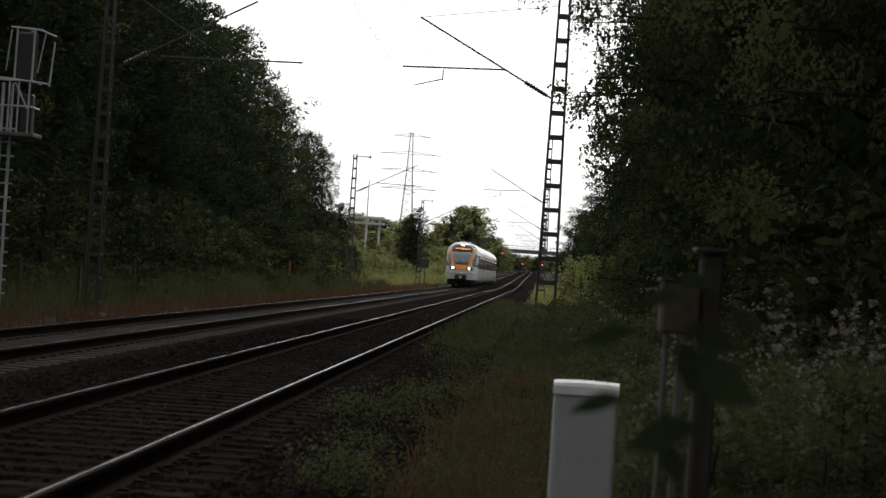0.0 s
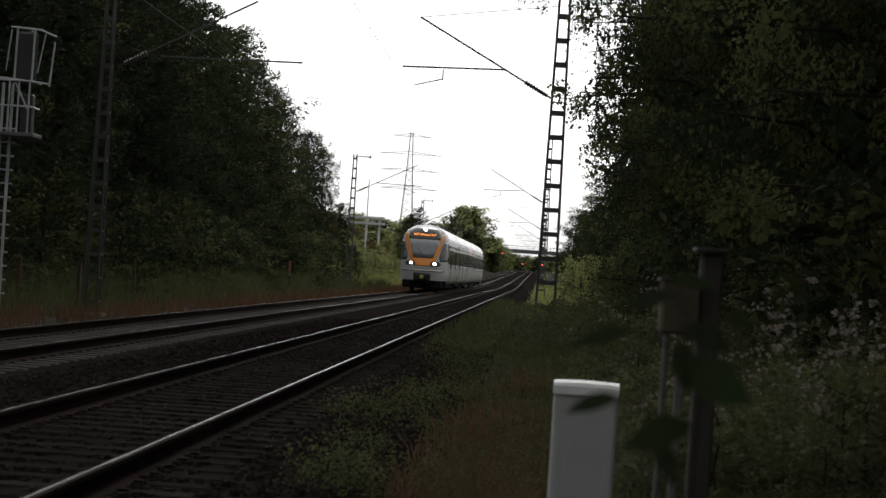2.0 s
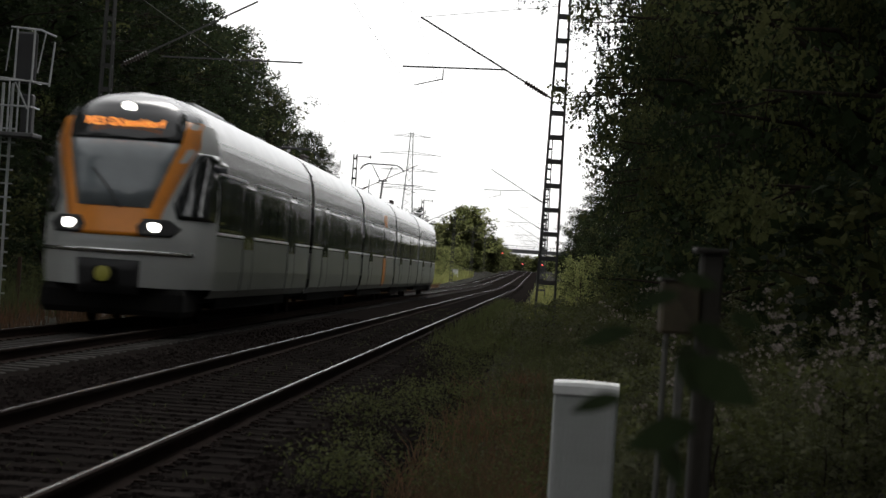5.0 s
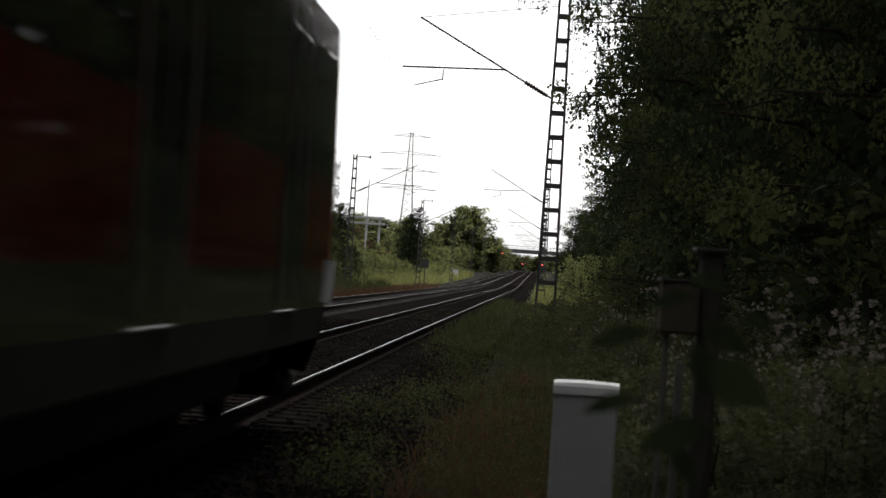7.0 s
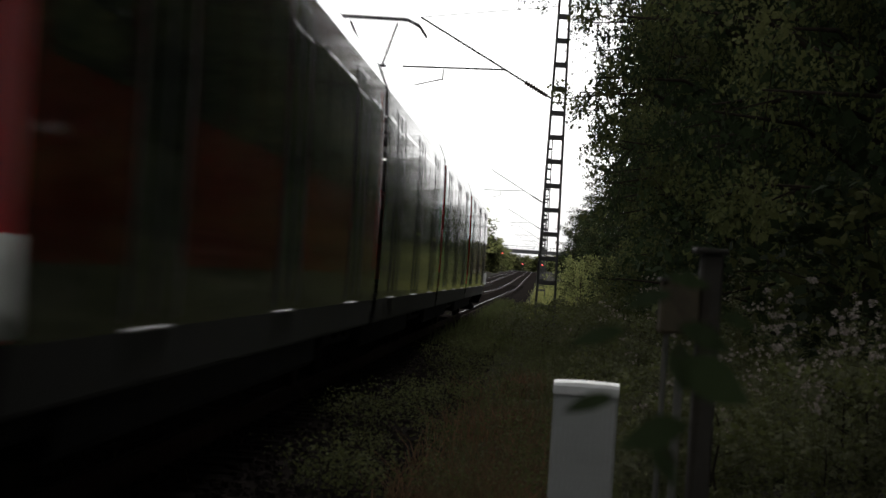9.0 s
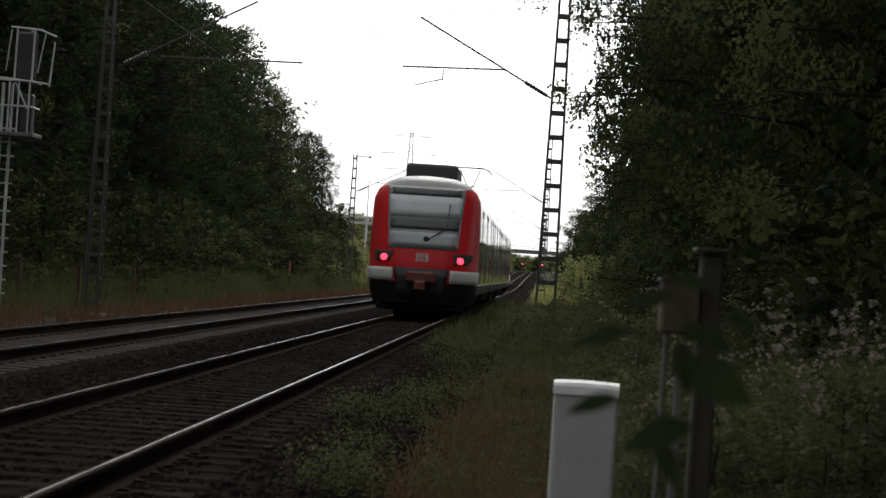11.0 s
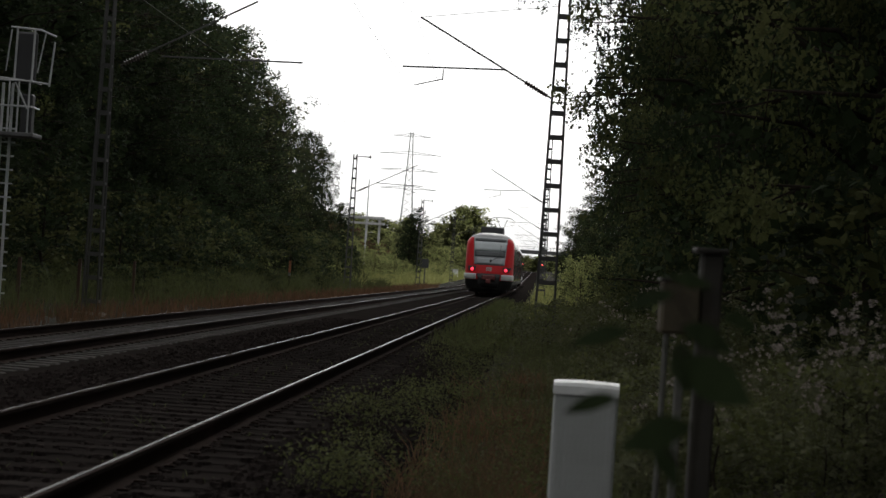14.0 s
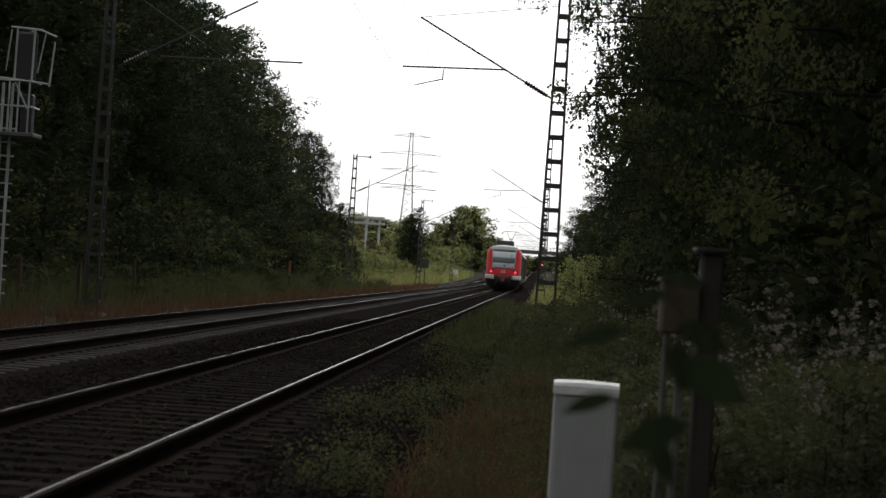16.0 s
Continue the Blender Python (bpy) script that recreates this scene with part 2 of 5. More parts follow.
def build_sleepers():
    sl = Build()
    top, low = 0.0, -0.2
    for x0, x1 in ((-1.3, 1.3),):
        sl.box(x0, x1, -0.13, 0.13, low, top, bevel=0.02)
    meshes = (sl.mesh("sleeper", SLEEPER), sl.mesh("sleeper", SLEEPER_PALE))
    clip = Build()
    for x in (-0.7535, 0.7535):
        for d in (-0.11, 0.11):
            clip.box(x + d - 0.035, x + d + 0.035, -0.045, 0.045, 0.0, 0.014, bevel=0.005)
    cm = clip.mesh("rail_clip", RUST)
    for centre in (0.0, -SPACING):
        bed = thing("sleeper_row", "weathered grey-brown sleepers with rail fastenings in ballast", "sleepers", kind="structure")
        rest = Build()
        for i in range(480):
            s = 6 + 0.6 * i
            m = on_line(centre, s, -0.158)
            if i < 150:
                piece("sleeper", meshes[centre < 0], bed, m)
                piece("fastening", cm, bed, m)
            else:
                rest.add([m @ Vector(p) for p in ((-1.3, -0.13, 0), (1.3, -0.13, 0), (1.3, 0.13, 0), (-1.3, 0.13, 0), (-1.3, -0.13, -0.1), (1.3, -0.13, -0.1))], [(0, 1, 2, 3), (4, 5, 1, 0)])
        tagged(part("distant_sleepers", rest, SLEEPER_PALE if centre < 0 else SLEEPER, bed), kind="stuff")


# ---- overhead line ----
def lattice_mast(b, height, w0, w1, d0, d1, bays, k=0):
    """Two channel legs joined by flat battens, tapering upwards."""
    leg = 0.036
    for sx in (-1, 1):
        for sy in (-1, 1):
            b.tube([(sx * w0 / 2, sy * d0 / 2, 0), (sx * w1 / 2, sy * d1 / 2, height)], leg * 0.8, 4, k)
    for i in range(1, bays + 1):
        z = height * i / bays - 0.25
        t = z / height
        w, d = w0 + (w1 - w0) * t, d0 + (d1 - d0) * t
        for sy in (-1, 1):
            b.box(-w / 2, w / 2, sy * d / 2 - 0.012, sy * d / 2 + 0.012, z - 0.05, z + 0.05, k)
        for sx in (-1, 1):
            b.box(sx * w / 2 - 0.012, sx * w / 2 + 0.012, -d / 2, d / 2, z - 0.03, z + 0.03, k)


WIRE = mat("copper_wire", (0.05, 0.05, 0.045), 0.6, metal=0.5, vary=0.2)
CERAMIC = mat("brown_insulator", (0.03, 0.018, 0.014), 0.5, vary=0.2)
CONCRETE = mat("concrete", (0.2, 0.19, 0.175), 0.9, vary=0.35, scale=2, bump=0.005, grain=25)


def catenary_mast(lat, s, side, stagger):
    """side: +1 with the track to its left. The cantilever reaches over the track."""
    g = ground_z(lat, s)
    root = thing("catenary_mast", "dark lattice steel overhead line mast with cantilever arm", "mast", on_line(lat, s, g), group="overhead line masts")
    top = (9.3 if side > 0 else 7.55) - g
    b = Build()
    lattice_mast(b, top, *((0.46, 0.2, 0.5, 0.22, 17) if side > 0 else (0.36, 0.18, 0.4, 0.2, 14)))
    part("lattice", b, STEEL, root)
    part("footing", Build().box(-0.35, 0.35, -0.35, 0.35, -0.4, 0.04, bevel=0.03), CONCRETE, root)
    r = -side                                  # towards the track
    reach = 3.3 + stagger
    arm = Build()
    steep = side < 0 and stagger > 0.5
    tip = (r * 3.5, 0, 7.37 - g) if steep else (r * reach, 0, 7.15 - g)
    foot = (r * (0.32 if steep else 0.18), 0, (5.65 if steep else 5.45) - g)
    arm.tube([foot, tip], 0.024, 6)
    arm.tube([(r * 1.28, 0, 5.45 + 1.7 * 1.1 / (reach - 0.18) - g), (r * (reach + (0.55 if steep else 0.35)), 0, 5.98 - g)], 0.022, 6)
    arm.tube([(r * (reach - 0.6), 0, 5.97 - g), (r * (reach - 0.6), 0, 5.72 - g)], 0.015, 5)
    arm.tube([(r * (reach - 0.6), 0, 5.74 - g), (r * (reach + 0.05), 0, 5.56 - g)], 0.014, 5)
    if side > 0:
        arm.tube([(r * 0.1, 0, 7.6 - g), tip], 0.007, 4)
    if side < 0 and s > 100:
        arm.tube([(0, 0, top - 0.12), (r * 0.85, 0, top - 0.12)], 0.03, 5)
        arm.tube([(r * 0.85, 0, top - 0.2), (r * 0.85, 0, top - 0.02)], 0.045, 6)
    part("cantilever", arm, STEEL, root)
    ins = Build()
    a, c = Vector(foot), Vector(tip)
    d = (c - a).normalized()
    turn = d.to_track_quat("Z", "Y").to_matrix().to_4x4()
    prof = []
    for i in range(9):
        prof += [(0.035, i * 0.07), (0.075, i * 0.07 + 0.02), (0.035, i * 0.07 + 0.045)]
    ins.lathe(prof, 10, Matrix.Translation(a + d * 0.1) @ turn)
    part("insulator", ins, CERAMIC, root, "brown ribbed ceramic insulator")
    return root


def build_overhead():
    spans = [-22.0, 56.0, 134.5, 212.0, 290.0, 370.0, 450.0]
    for i, s in enumerate(spans):
        catenary_mast(3.4 if i < 2 else 3.3, s, 1, 0.02 if i % 2 else -0.1)
        catenary_mast(-SPACING - (3.48 if i < 2 else 3.75), s + 0.8, -1, 0.8 if i == 1 else 0.25)
    for centre in (0.0, -SPACING):
        root = thing("overhead_wire", "thin dark catenary and contact wire with droppers", "wire")
        wires = Build()
        for a, c in zip(spans, spans[1:]):
            pts, low = [], []
            for j in range(13):
                t = j / 12
                s = a + (c - a) * t
                z = 7.12 - 4 * t * (1 - t) * 1.0
                pts.append(place(centre, s, z))
                low.append(place(centre + 0.25 * math.cos(math.pi * (t + (a > 0))), s, 5.72))
            wires.tube(pts, 0.004, 4)
            wires.tube(low, 0.004, 4)
            for j in range(1, 12, 2):
                wires.tube([pts[j], low[j]], 0.002, 3)
        part("wire", wires, WIRE, root)


# ---- leaves ----
def leaf_cloud(rng, centres, radii, count, size, flat=0.25, droop=0.0):
    """Folded leaf quads scattered in clumps."""
    centres, radii = np.array(centres), np.array(radii)
    wgt = radii ** 2
    pick = rng.choice(len(centres), count, p=wgt / wgt.sum())
    d = rng.normal(size=(count, 3))
    d /= np.linalg.norm(d, axis=1)[:, None]
    rad = radii[pick] * rng.random(count) ** 0.36
    p = centres[pick] + d * rad[:, None] * np.array([1, 1, 0.75])
    ax = rng.normal(size=(count, 3))
    ax[:, 2] = ax[:, 2] * 0.6 - droop
    ax /= np.linalg.norm(ax, axis=1)[:, None]
    up = rng.normal(size=(count, 3)) * 0.8 + np.array([0, 0, 1])
    sd = np.cross(ax, up)
    sd /= np.linalg.norm(sd, axis=1)[:, None] + 1e-9
    nm = np.cross(sd, ax)
    L = size * rng.uniform(0.6, 1.3, count)[:, None]
    v = np.stack([p - ax * L * 0.5, p + sd * L * 0.33 + nm * L * flat * 0.4, p + ax * L * 0.55, p - sd * L * 0.33 + nm * L * flat * 0.4], 1).reshape(-1, 3)
    return v, pick


def quads_mesh(name, v, m, index=None, mats=None):
    n = len(v) // 4
    me = bpy.data.meshes.new(name)
    me.vertices.add(len(v))
    me.vertices.foreach_set("co", np.asarray(v, dtype=np.float32).ravel())
    me.loops.add(len(v))
    me.loops.foreach_set("vertex_index", np.arange(len(v), dtype=np.int32))
    me.polygons.add(n)
    me.polygons.foreach_set("loop_start", np.arange(0, len(v), 4, dtype=np.int32))
    me.polygons.foreach_set("loop_total", np.full(n, 4, dtype=np.int32))
    for x in (mats or [m]):
        me.materials.append(x)
    if index is not None:
        me.polygons.foreach_set("material_index", index)
    me.update()
    me.validate()
    return me


def make_tree(seed, height, spread, leaves, size, low=0.08, mats=(LEAF, LEAF_OLIVE), share=0.12, weep=0.0, limbs=1.0, twigs=False, core=0, tight=1.0):
    """Trunk and limb mesh, and crown mesh, of one broadleaf tree."""
    rng = np.random.default_rng(seed)
    b = Build()
    trunk = [Vector((0, 0, -0.3))]
    for i in range(1, 9):
        t = i / 8
        trunk.append(Vector((rng.normal() * 0.12 * t * spread / 3, rng.normal() * 0.12 * t * spread / 3, height * 0.92 * t)))
    thin_k = min(1.0, height / 6)
    b.tube(trunk, height * 0.017, 9 if height > 5 else 5, r1=0.03 * thin_k)
    centres, radii = [], []
    n = int((34 + height * 2) * limbs * (1.0 if height > 5 else 0.75 if height > 2 else 0.5))
    sides = 4 if height > 5 else 3
    for i in range(n):
        t = low + (0.97 - low) * (i + rng.random()) / n
        z = height * 0.92 * t
        k = min(7, int(t * 8))
        base = trunk[k].lerp(trunk[k + 1], t * 8 - k)
        ang = i * 2.4 + rng.normal() * 0.4
        env = (0.62 + 0.38 * math.sin(min(1, t / 0.45) * math.pi / 2)) * (1 - max(0, (t - 0.55) / 0.48) ** 1.7)
        ln = spread * env * rng.uniform(0.55, 1.12)
        tip = base + Vector((math.cos(ang) * ln, math.sin(ang) * ln, ln * rng.uniform(-0.05, 0.45) * (0.4 + t)))
        mid = base.lerp(tip, 0.5) + Vector((0, 0, 0.08 * ln))
        b.tube([base, mid, tip], (0.014 + 0.007 * ln) * thin_k, sides, r1=0.008 * thin_k)
        for q, r in ((1.0, 0.27), (0.78, 0.3), (0.5, 0.3)):
            c = base.lerp(tip, q) + Vector(rng.normal(size=3)) * 0.18 * ln * 0.5
            centres.append(c)
            radii.append(max(0.3 if spread > 1 else 0.1, r * spread * 0.54 * tight * rng.uniform(0.6, 1.2)))
            twig = c + Vector(rng.normal(size=3)) * radii[-1] * 0.8
            if twigs:
                b.tube([base.lerp(tip, q * 0.9), twig], 0.012 * thin_k, 3, r1=0.004 * thin_k)
    wood = b.mesh("trunk", BARK, smooth=True)
    v, pick = leaf_cloud(rng, centres, radii, leaves, size, droop=weep)
    # whole sprays carry the second tint, and a few single leaves
    tinted = rng.random(len(centres)) < share
    idx = (tinted[pick] ^ (rng.random(leaves) < 0.08)).astype(np.int32)
    if core:
        # oversized inner leaves added close to the trunk to close sky gaps
        inner = [np.array((0, 0, height * (low + (0.86 - low) * k / 11))) for k in range(12)]
        w, _ = leaf_cloud(rng, inner, [spread * (0.52 if k < 8 else 0.52 - 0.1 * (k - 7)) for k in range(12)], core, size * 3.0)
        v, idx = np.concatenate([v, w]), np.concatenate([idx, np.zeros(core, np.int32)])
    crown = quads_mesh("crown", v, None, idx, list(mats))
    return wood, crown


def plant_tree(name, meshes, m, label, group, category="tree"):
    root = thing(name, label, category, m, group=group)
    if category == "tree":
        piece("trunk", meshes[0], root)
        piece("crown", meshes[1], root)
    else:
        tagged(piece("branchwork", meshes[0], root), kind="stuff")
        tagged(piece("foliage", meshes[1], root), kind="stuff")
    return root


def scaled(m, k, kz=None):
    return m @ Matrix.Diagonal((k, k, kz or k, 1))


def build_trees():
    rng = random.Random(3)
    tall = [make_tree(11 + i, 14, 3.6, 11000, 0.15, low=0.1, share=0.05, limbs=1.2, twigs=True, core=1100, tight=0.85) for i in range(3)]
    # more olive sprays: open-sky light at the wood's end put into the leaf tint
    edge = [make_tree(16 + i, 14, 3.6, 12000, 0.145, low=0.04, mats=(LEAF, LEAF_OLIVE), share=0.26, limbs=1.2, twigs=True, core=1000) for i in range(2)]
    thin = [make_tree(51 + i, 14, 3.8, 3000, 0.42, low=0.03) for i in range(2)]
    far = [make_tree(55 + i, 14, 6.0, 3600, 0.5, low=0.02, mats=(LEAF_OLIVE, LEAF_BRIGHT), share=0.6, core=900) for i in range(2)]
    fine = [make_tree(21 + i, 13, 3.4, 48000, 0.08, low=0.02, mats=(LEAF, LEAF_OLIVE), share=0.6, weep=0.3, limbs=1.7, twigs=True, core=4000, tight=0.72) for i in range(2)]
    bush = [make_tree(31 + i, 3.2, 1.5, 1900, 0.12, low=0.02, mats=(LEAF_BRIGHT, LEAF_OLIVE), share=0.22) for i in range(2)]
    red = make_tree(41, 4.0, 2.2, 2500, 0.175, low=0.02, mats=(LEAF_RED, LEAF_OLIVE), share=0.4)
    # left-hand wood: first row, then rows behind it
    s = 40.0
    while s < 172:
        k = 1.05 - 0.42 * max(0, (s - 105) / 65) ** 1.3
        lat = -13.6 + rng.uniform(-0.6, 0.5) + 0.9 * max(0, (s - 130) / 40)
        plant_tree("tree", rng.choice(tall if s < 118 else edge), scaled(on_line(lat, s, ground_z(lat, s), rng.uniform(0, 360)), k * rng.uniform(0.72, 1.06), k * rng.uniform(0.92, 1.1)), "tall dark green broadleaf tree at the edge of the wood", "trees along the far track")
        s += rng.uniform(4.4, 6.2)
    s = 44.0
    while s < 190:
        k = 1.2 - 0.5 * max(0, (s - 105) / 75) ** 1.3
        plant_tree("tree", rng.choice(thin), scaled(on_line(-19 + rng.uniform(-1, 1), s, 0.6, rng.uniform(0, 360)), k), "tall dark green broadleaf tree inside the wood", "trees along the far track")
        s += 7.5
    # right-hand wood
    for lat, s, k in ((8.2, 25, 1), (7.5, 31, 1.0), (7.25, 37, 1.0), (7.0, 43, 1.0), (7.0, 49.5, 1.0), (7.1, 56.5, 1.0), (7.2, 64, 1.0), (7.5, 72, 1.0), (8.0, 82, 0.95)):
        plant_tree("tree", rng.choice(fine if s < 70 else tall), scaled(on_line(lat, s, ground_z(lat, s), rng.uniform(0, 360)), k, k * 1.45), "dense dark green tree with fine drooping leaves", "trees along the near track")
    for lat, s in ((12, 27), (12.5, 36), (12, 45), (12.5, 55), (12, 66), (13, 78), (12, 19)):
        plant_tree("tree", rng.choice(thin), scaled(on_line(lat, s, 0.8, rng.uniform(0, 360)), 1.15, 1.6), "tall dark green broadleaf tree inside the wood", "trees along the near track")
    # unseen trees beside and behind the camera, added to shade the near line
    for lat, s in ((11.5, 17), (10.5, 9), (10.2, 13), (9.5, 5.5), (8.8, -3), (15.5, 14), (15.5, 6), (15, -2), (9.5, 2), (7.6, -7), (7.2, -14), (7.2, -22), (7.4, -31), (7.4, -40), (7.6, -50), (7.6, -60), (12, 12), (12.5, 3), (12, -8), (12.5, -20), (13, -32), (-14, 32), (-14, 24), (-14, 8), (-14, -8), (-14, -24), (-14, -40), (9, -46)):
        plant_tree("tree", rng.choice(thin), scaled(on_line(lat, s, ground_z(lat, s), rng.uniform(0, 360)), 1.25, 1.6), "unseen tree beside the line, added to shade the near track", "trees beside the line")
    # further along; rows hidden from view are added for dark train-side reflections
    low_wood = lambda s: 1.0 if s < 150 else 0.6
    for lat, s, k in ((9.2, 92, 0.95), (9.5, 101, 0.95), (9.6, 111, 0.95), (9.8, 122, 0.9), (9.9, 134, 0.9), (10.2, 147, 0.85), (10.4, 161, 0.8), (10.6, 176, 0.7), (11, 192, 0.6), (13, 95, 1.1), (13.5, 108, 1.1), (13, 122, 1.1), (13.5, 138, 1.1), (14, 156, 1.0), (14, 175, 1.0), (15, 200, 0.9), (14, 225, 0.9), (11, 228, 0.75), (11, 246, 0.75), (11.5, 266, 0.75), (12, 288, 0.8), (12, 312, 0.8), (12.5, 338, 0.8)):
        plant_tree("tree", rng.choice(thin), scaled(on_line(lat, s, ground_z(lat, s), rng.uniform(0, 360)), k * low_wood(s)), "dark green tree further along the line", "distant trees")
    for lat, s, k in ((13, 520, 0.4), (15, 560, 0.45), (18, 680, 0.5)):
        plant_tree("tree", rng.choice(far), scaled(on_line(lat, s, ground_z(lat, s), rng.uniform(0, 360)), k), "dark green tree further along the line", "distant trees")
    for lat, s, k in ((5.3, 153, 0.44), (6.3, 148, 0.52), (7.0, 140, 0.6), (6.0, 160, 0.42), (6.5, 174, 0.5), (7.1, 196, 0.55), (7.7, 226, 0.6), (8.3, 118, 0.6), (7.9, 102, 0.66), (8.0, 136, 0.6)):
        plant_tree("tree", edge[0], scaled(on_line(lat, s, ground_z(lat, s), rng.uniform(0, 360)), k), "dark green tree further along the line", "distant trees")
    for i, s in enumerate((345, 372, 400, 430, 462)):
        plant_tree("tree", far[i % 2], scaled(on_line(12.6 + 0.004 * s - 1.6, s, 0, rng.uniform(0, 360)), 0.45, 0.42), "dark green tree further along the line", "distant trees")
    for lat, s in ((5.6, 88), (6.2, 94), (5.3, 101), (6.0, 108), (5.2, 117), (6.0, 126), (5.6, 138), (6.4, 150), (5.8, 165), (6.4, 180), (4.9, 97), (4.8, 111)):
        plant_tree("shrub", rng.choice(bush), scaled(on_line(lat, s, ground_z(lat, s), rng.uniform(0, 360)), rng.uniform(0.55, 0.9)), "bright green shrub on the verge", "verge shrubs", "shrub")
    return tall, fine, bush, red, far
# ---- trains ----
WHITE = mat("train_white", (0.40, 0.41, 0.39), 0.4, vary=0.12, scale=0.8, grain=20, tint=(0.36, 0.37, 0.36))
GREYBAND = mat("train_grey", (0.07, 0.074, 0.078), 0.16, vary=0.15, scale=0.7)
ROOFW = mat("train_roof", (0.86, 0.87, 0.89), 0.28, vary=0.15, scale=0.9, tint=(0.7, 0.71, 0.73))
# darker than WHITE: the dim light on the sides is put into this grey
BODYGREY = mat("train_shaded_grey", (0.205, 0.22, 0.20), 0.3, vary=0.12, scale=0.8, grain=20)
ORANGE = mat("train_orange", (0.66, 0.22, 0.016), 0.3, vary=0.12)
DARKGLASS = mat("dark_glass", (0.012, 0.014, 0.015), 0.06, vary=0.2, spec=0.7)
SCREEN = mat("windscreen_glass", (0.15, 0.17, 0.18), 0.08, vary=0.15, spec=0.7)
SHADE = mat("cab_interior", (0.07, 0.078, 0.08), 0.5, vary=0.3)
# flat pale grey for the upper windscreen glass
PALE_GLASS = mat("pale_glass", (0.44, 0.48, 0.49), 0.4, vary=0.1)
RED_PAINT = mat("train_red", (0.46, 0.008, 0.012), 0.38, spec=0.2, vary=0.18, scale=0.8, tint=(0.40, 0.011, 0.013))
# BUMPER's light grey with the side's shade put into the colour; SKIRT likewise
LGREY = mat("shaded_light_grey", (0.036, 0.041, 0.034), 0.08, spec=0.45, vary=0.25, scale=0.8, tint=(0.035, 0.04, 0.032))
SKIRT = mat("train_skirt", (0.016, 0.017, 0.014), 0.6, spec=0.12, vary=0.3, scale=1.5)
BUMPER = mat("bumper_grey", (0.46, 0.48, 0.46), 0.35, vary=0.2, scale=1.2)
ROOFG = mat("roof_grey", (0.22, 0.225, 0.225), 0.4, vary=0.25, scale=0.8)
BOXBLACK = mat("roof_box", (0.03, 0.03, 0.032), 0.6, vary=0.3)
DARKBAND = mat("window_band_black", (0.014, 0.015, 0.016), 0.12, vary=0.2)
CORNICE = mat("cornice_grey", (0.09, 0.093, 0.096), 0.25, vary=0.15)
# cab red darkened: the shade on the near side is put into this paint
SIDE_RED = mat("shaded_red", (0.10, 0.002, 0.004), 0.08, spec=0.4, vary=0.3, scale=0.6, tint=(0.06, 0.001, 0.002))
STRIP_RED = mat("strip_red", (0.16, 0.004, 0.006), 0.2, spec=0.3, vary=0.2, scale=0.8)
# window-frame edges; their sky highlight is painted on as white
FRAME_GLINT = mat("frame_glint", (0.8, 0.8, 0.8), 0.35, vary=0.1)
ALU = mat("aluminium", (0.8, 0.8, 0.8), 0.25, metal=1.0, vary=0.1)
LAMP_W = mat("headlamp_lens", (1.0, 0.96, 0.88), 0.2, vary=0.0, glow=9.0)
LAMP_R = mat("tail_lamp_lens", (1.0, 0.03, 0.06), 0.2, vary=0.0, glow=3.2)
LED = mat("led_letters", (1.0, 0.30, 0.04), 0.4, vary=0.0, glow=1.7)
YELLOW = mat("coupler_yellow", (0.35, 0.33, 0.05), 0.5, vary=0.2)


class Shape:
    """A train's cross-section and the rounded form of its two ends."""

    def __init__(self, profile, depth, rake, power):
        self.profile, self.depth, self.rake, self.power = profile, depth, rake, power

    def w(self, z):
        return float(np.interp(z, [p[1] for p in self.profile], [p[0] for p in self.profile]))

    def start(self, z):
        return float(np.interp(z, [p[0] for p in self.rake], [p[1] for p in self.rake]))

    def end(self, x, z, off=0.0):
        w = max(self.w(z), 0.01)
        u = max(-1, min(1, x / w))
        s0 = self.start(z)
        y = s0 + (self.depth - s0) * (1 - max(0.0, 1 - abs(u) ** self.power) ** 0.5)
        return Vector((u * (w + off * abs(u) ** 3), y - off, z))


def text_mesh(body, size, m):
    cu = bpy.data.curves.new("letters", "FONT")
    cu.body, cu.size, cu.align_x, cu.align_y, cu.extrude = body, size, "CENTER", "CENTER", 0.004
    ob = bpy.data.objects.new("letters", cu)
    me = bpy.data.meshes.new_from_object(ob)
    bpy.data.objects.remove(ob)
    me.materials.clear()
    me.materials.append(m)
    return me


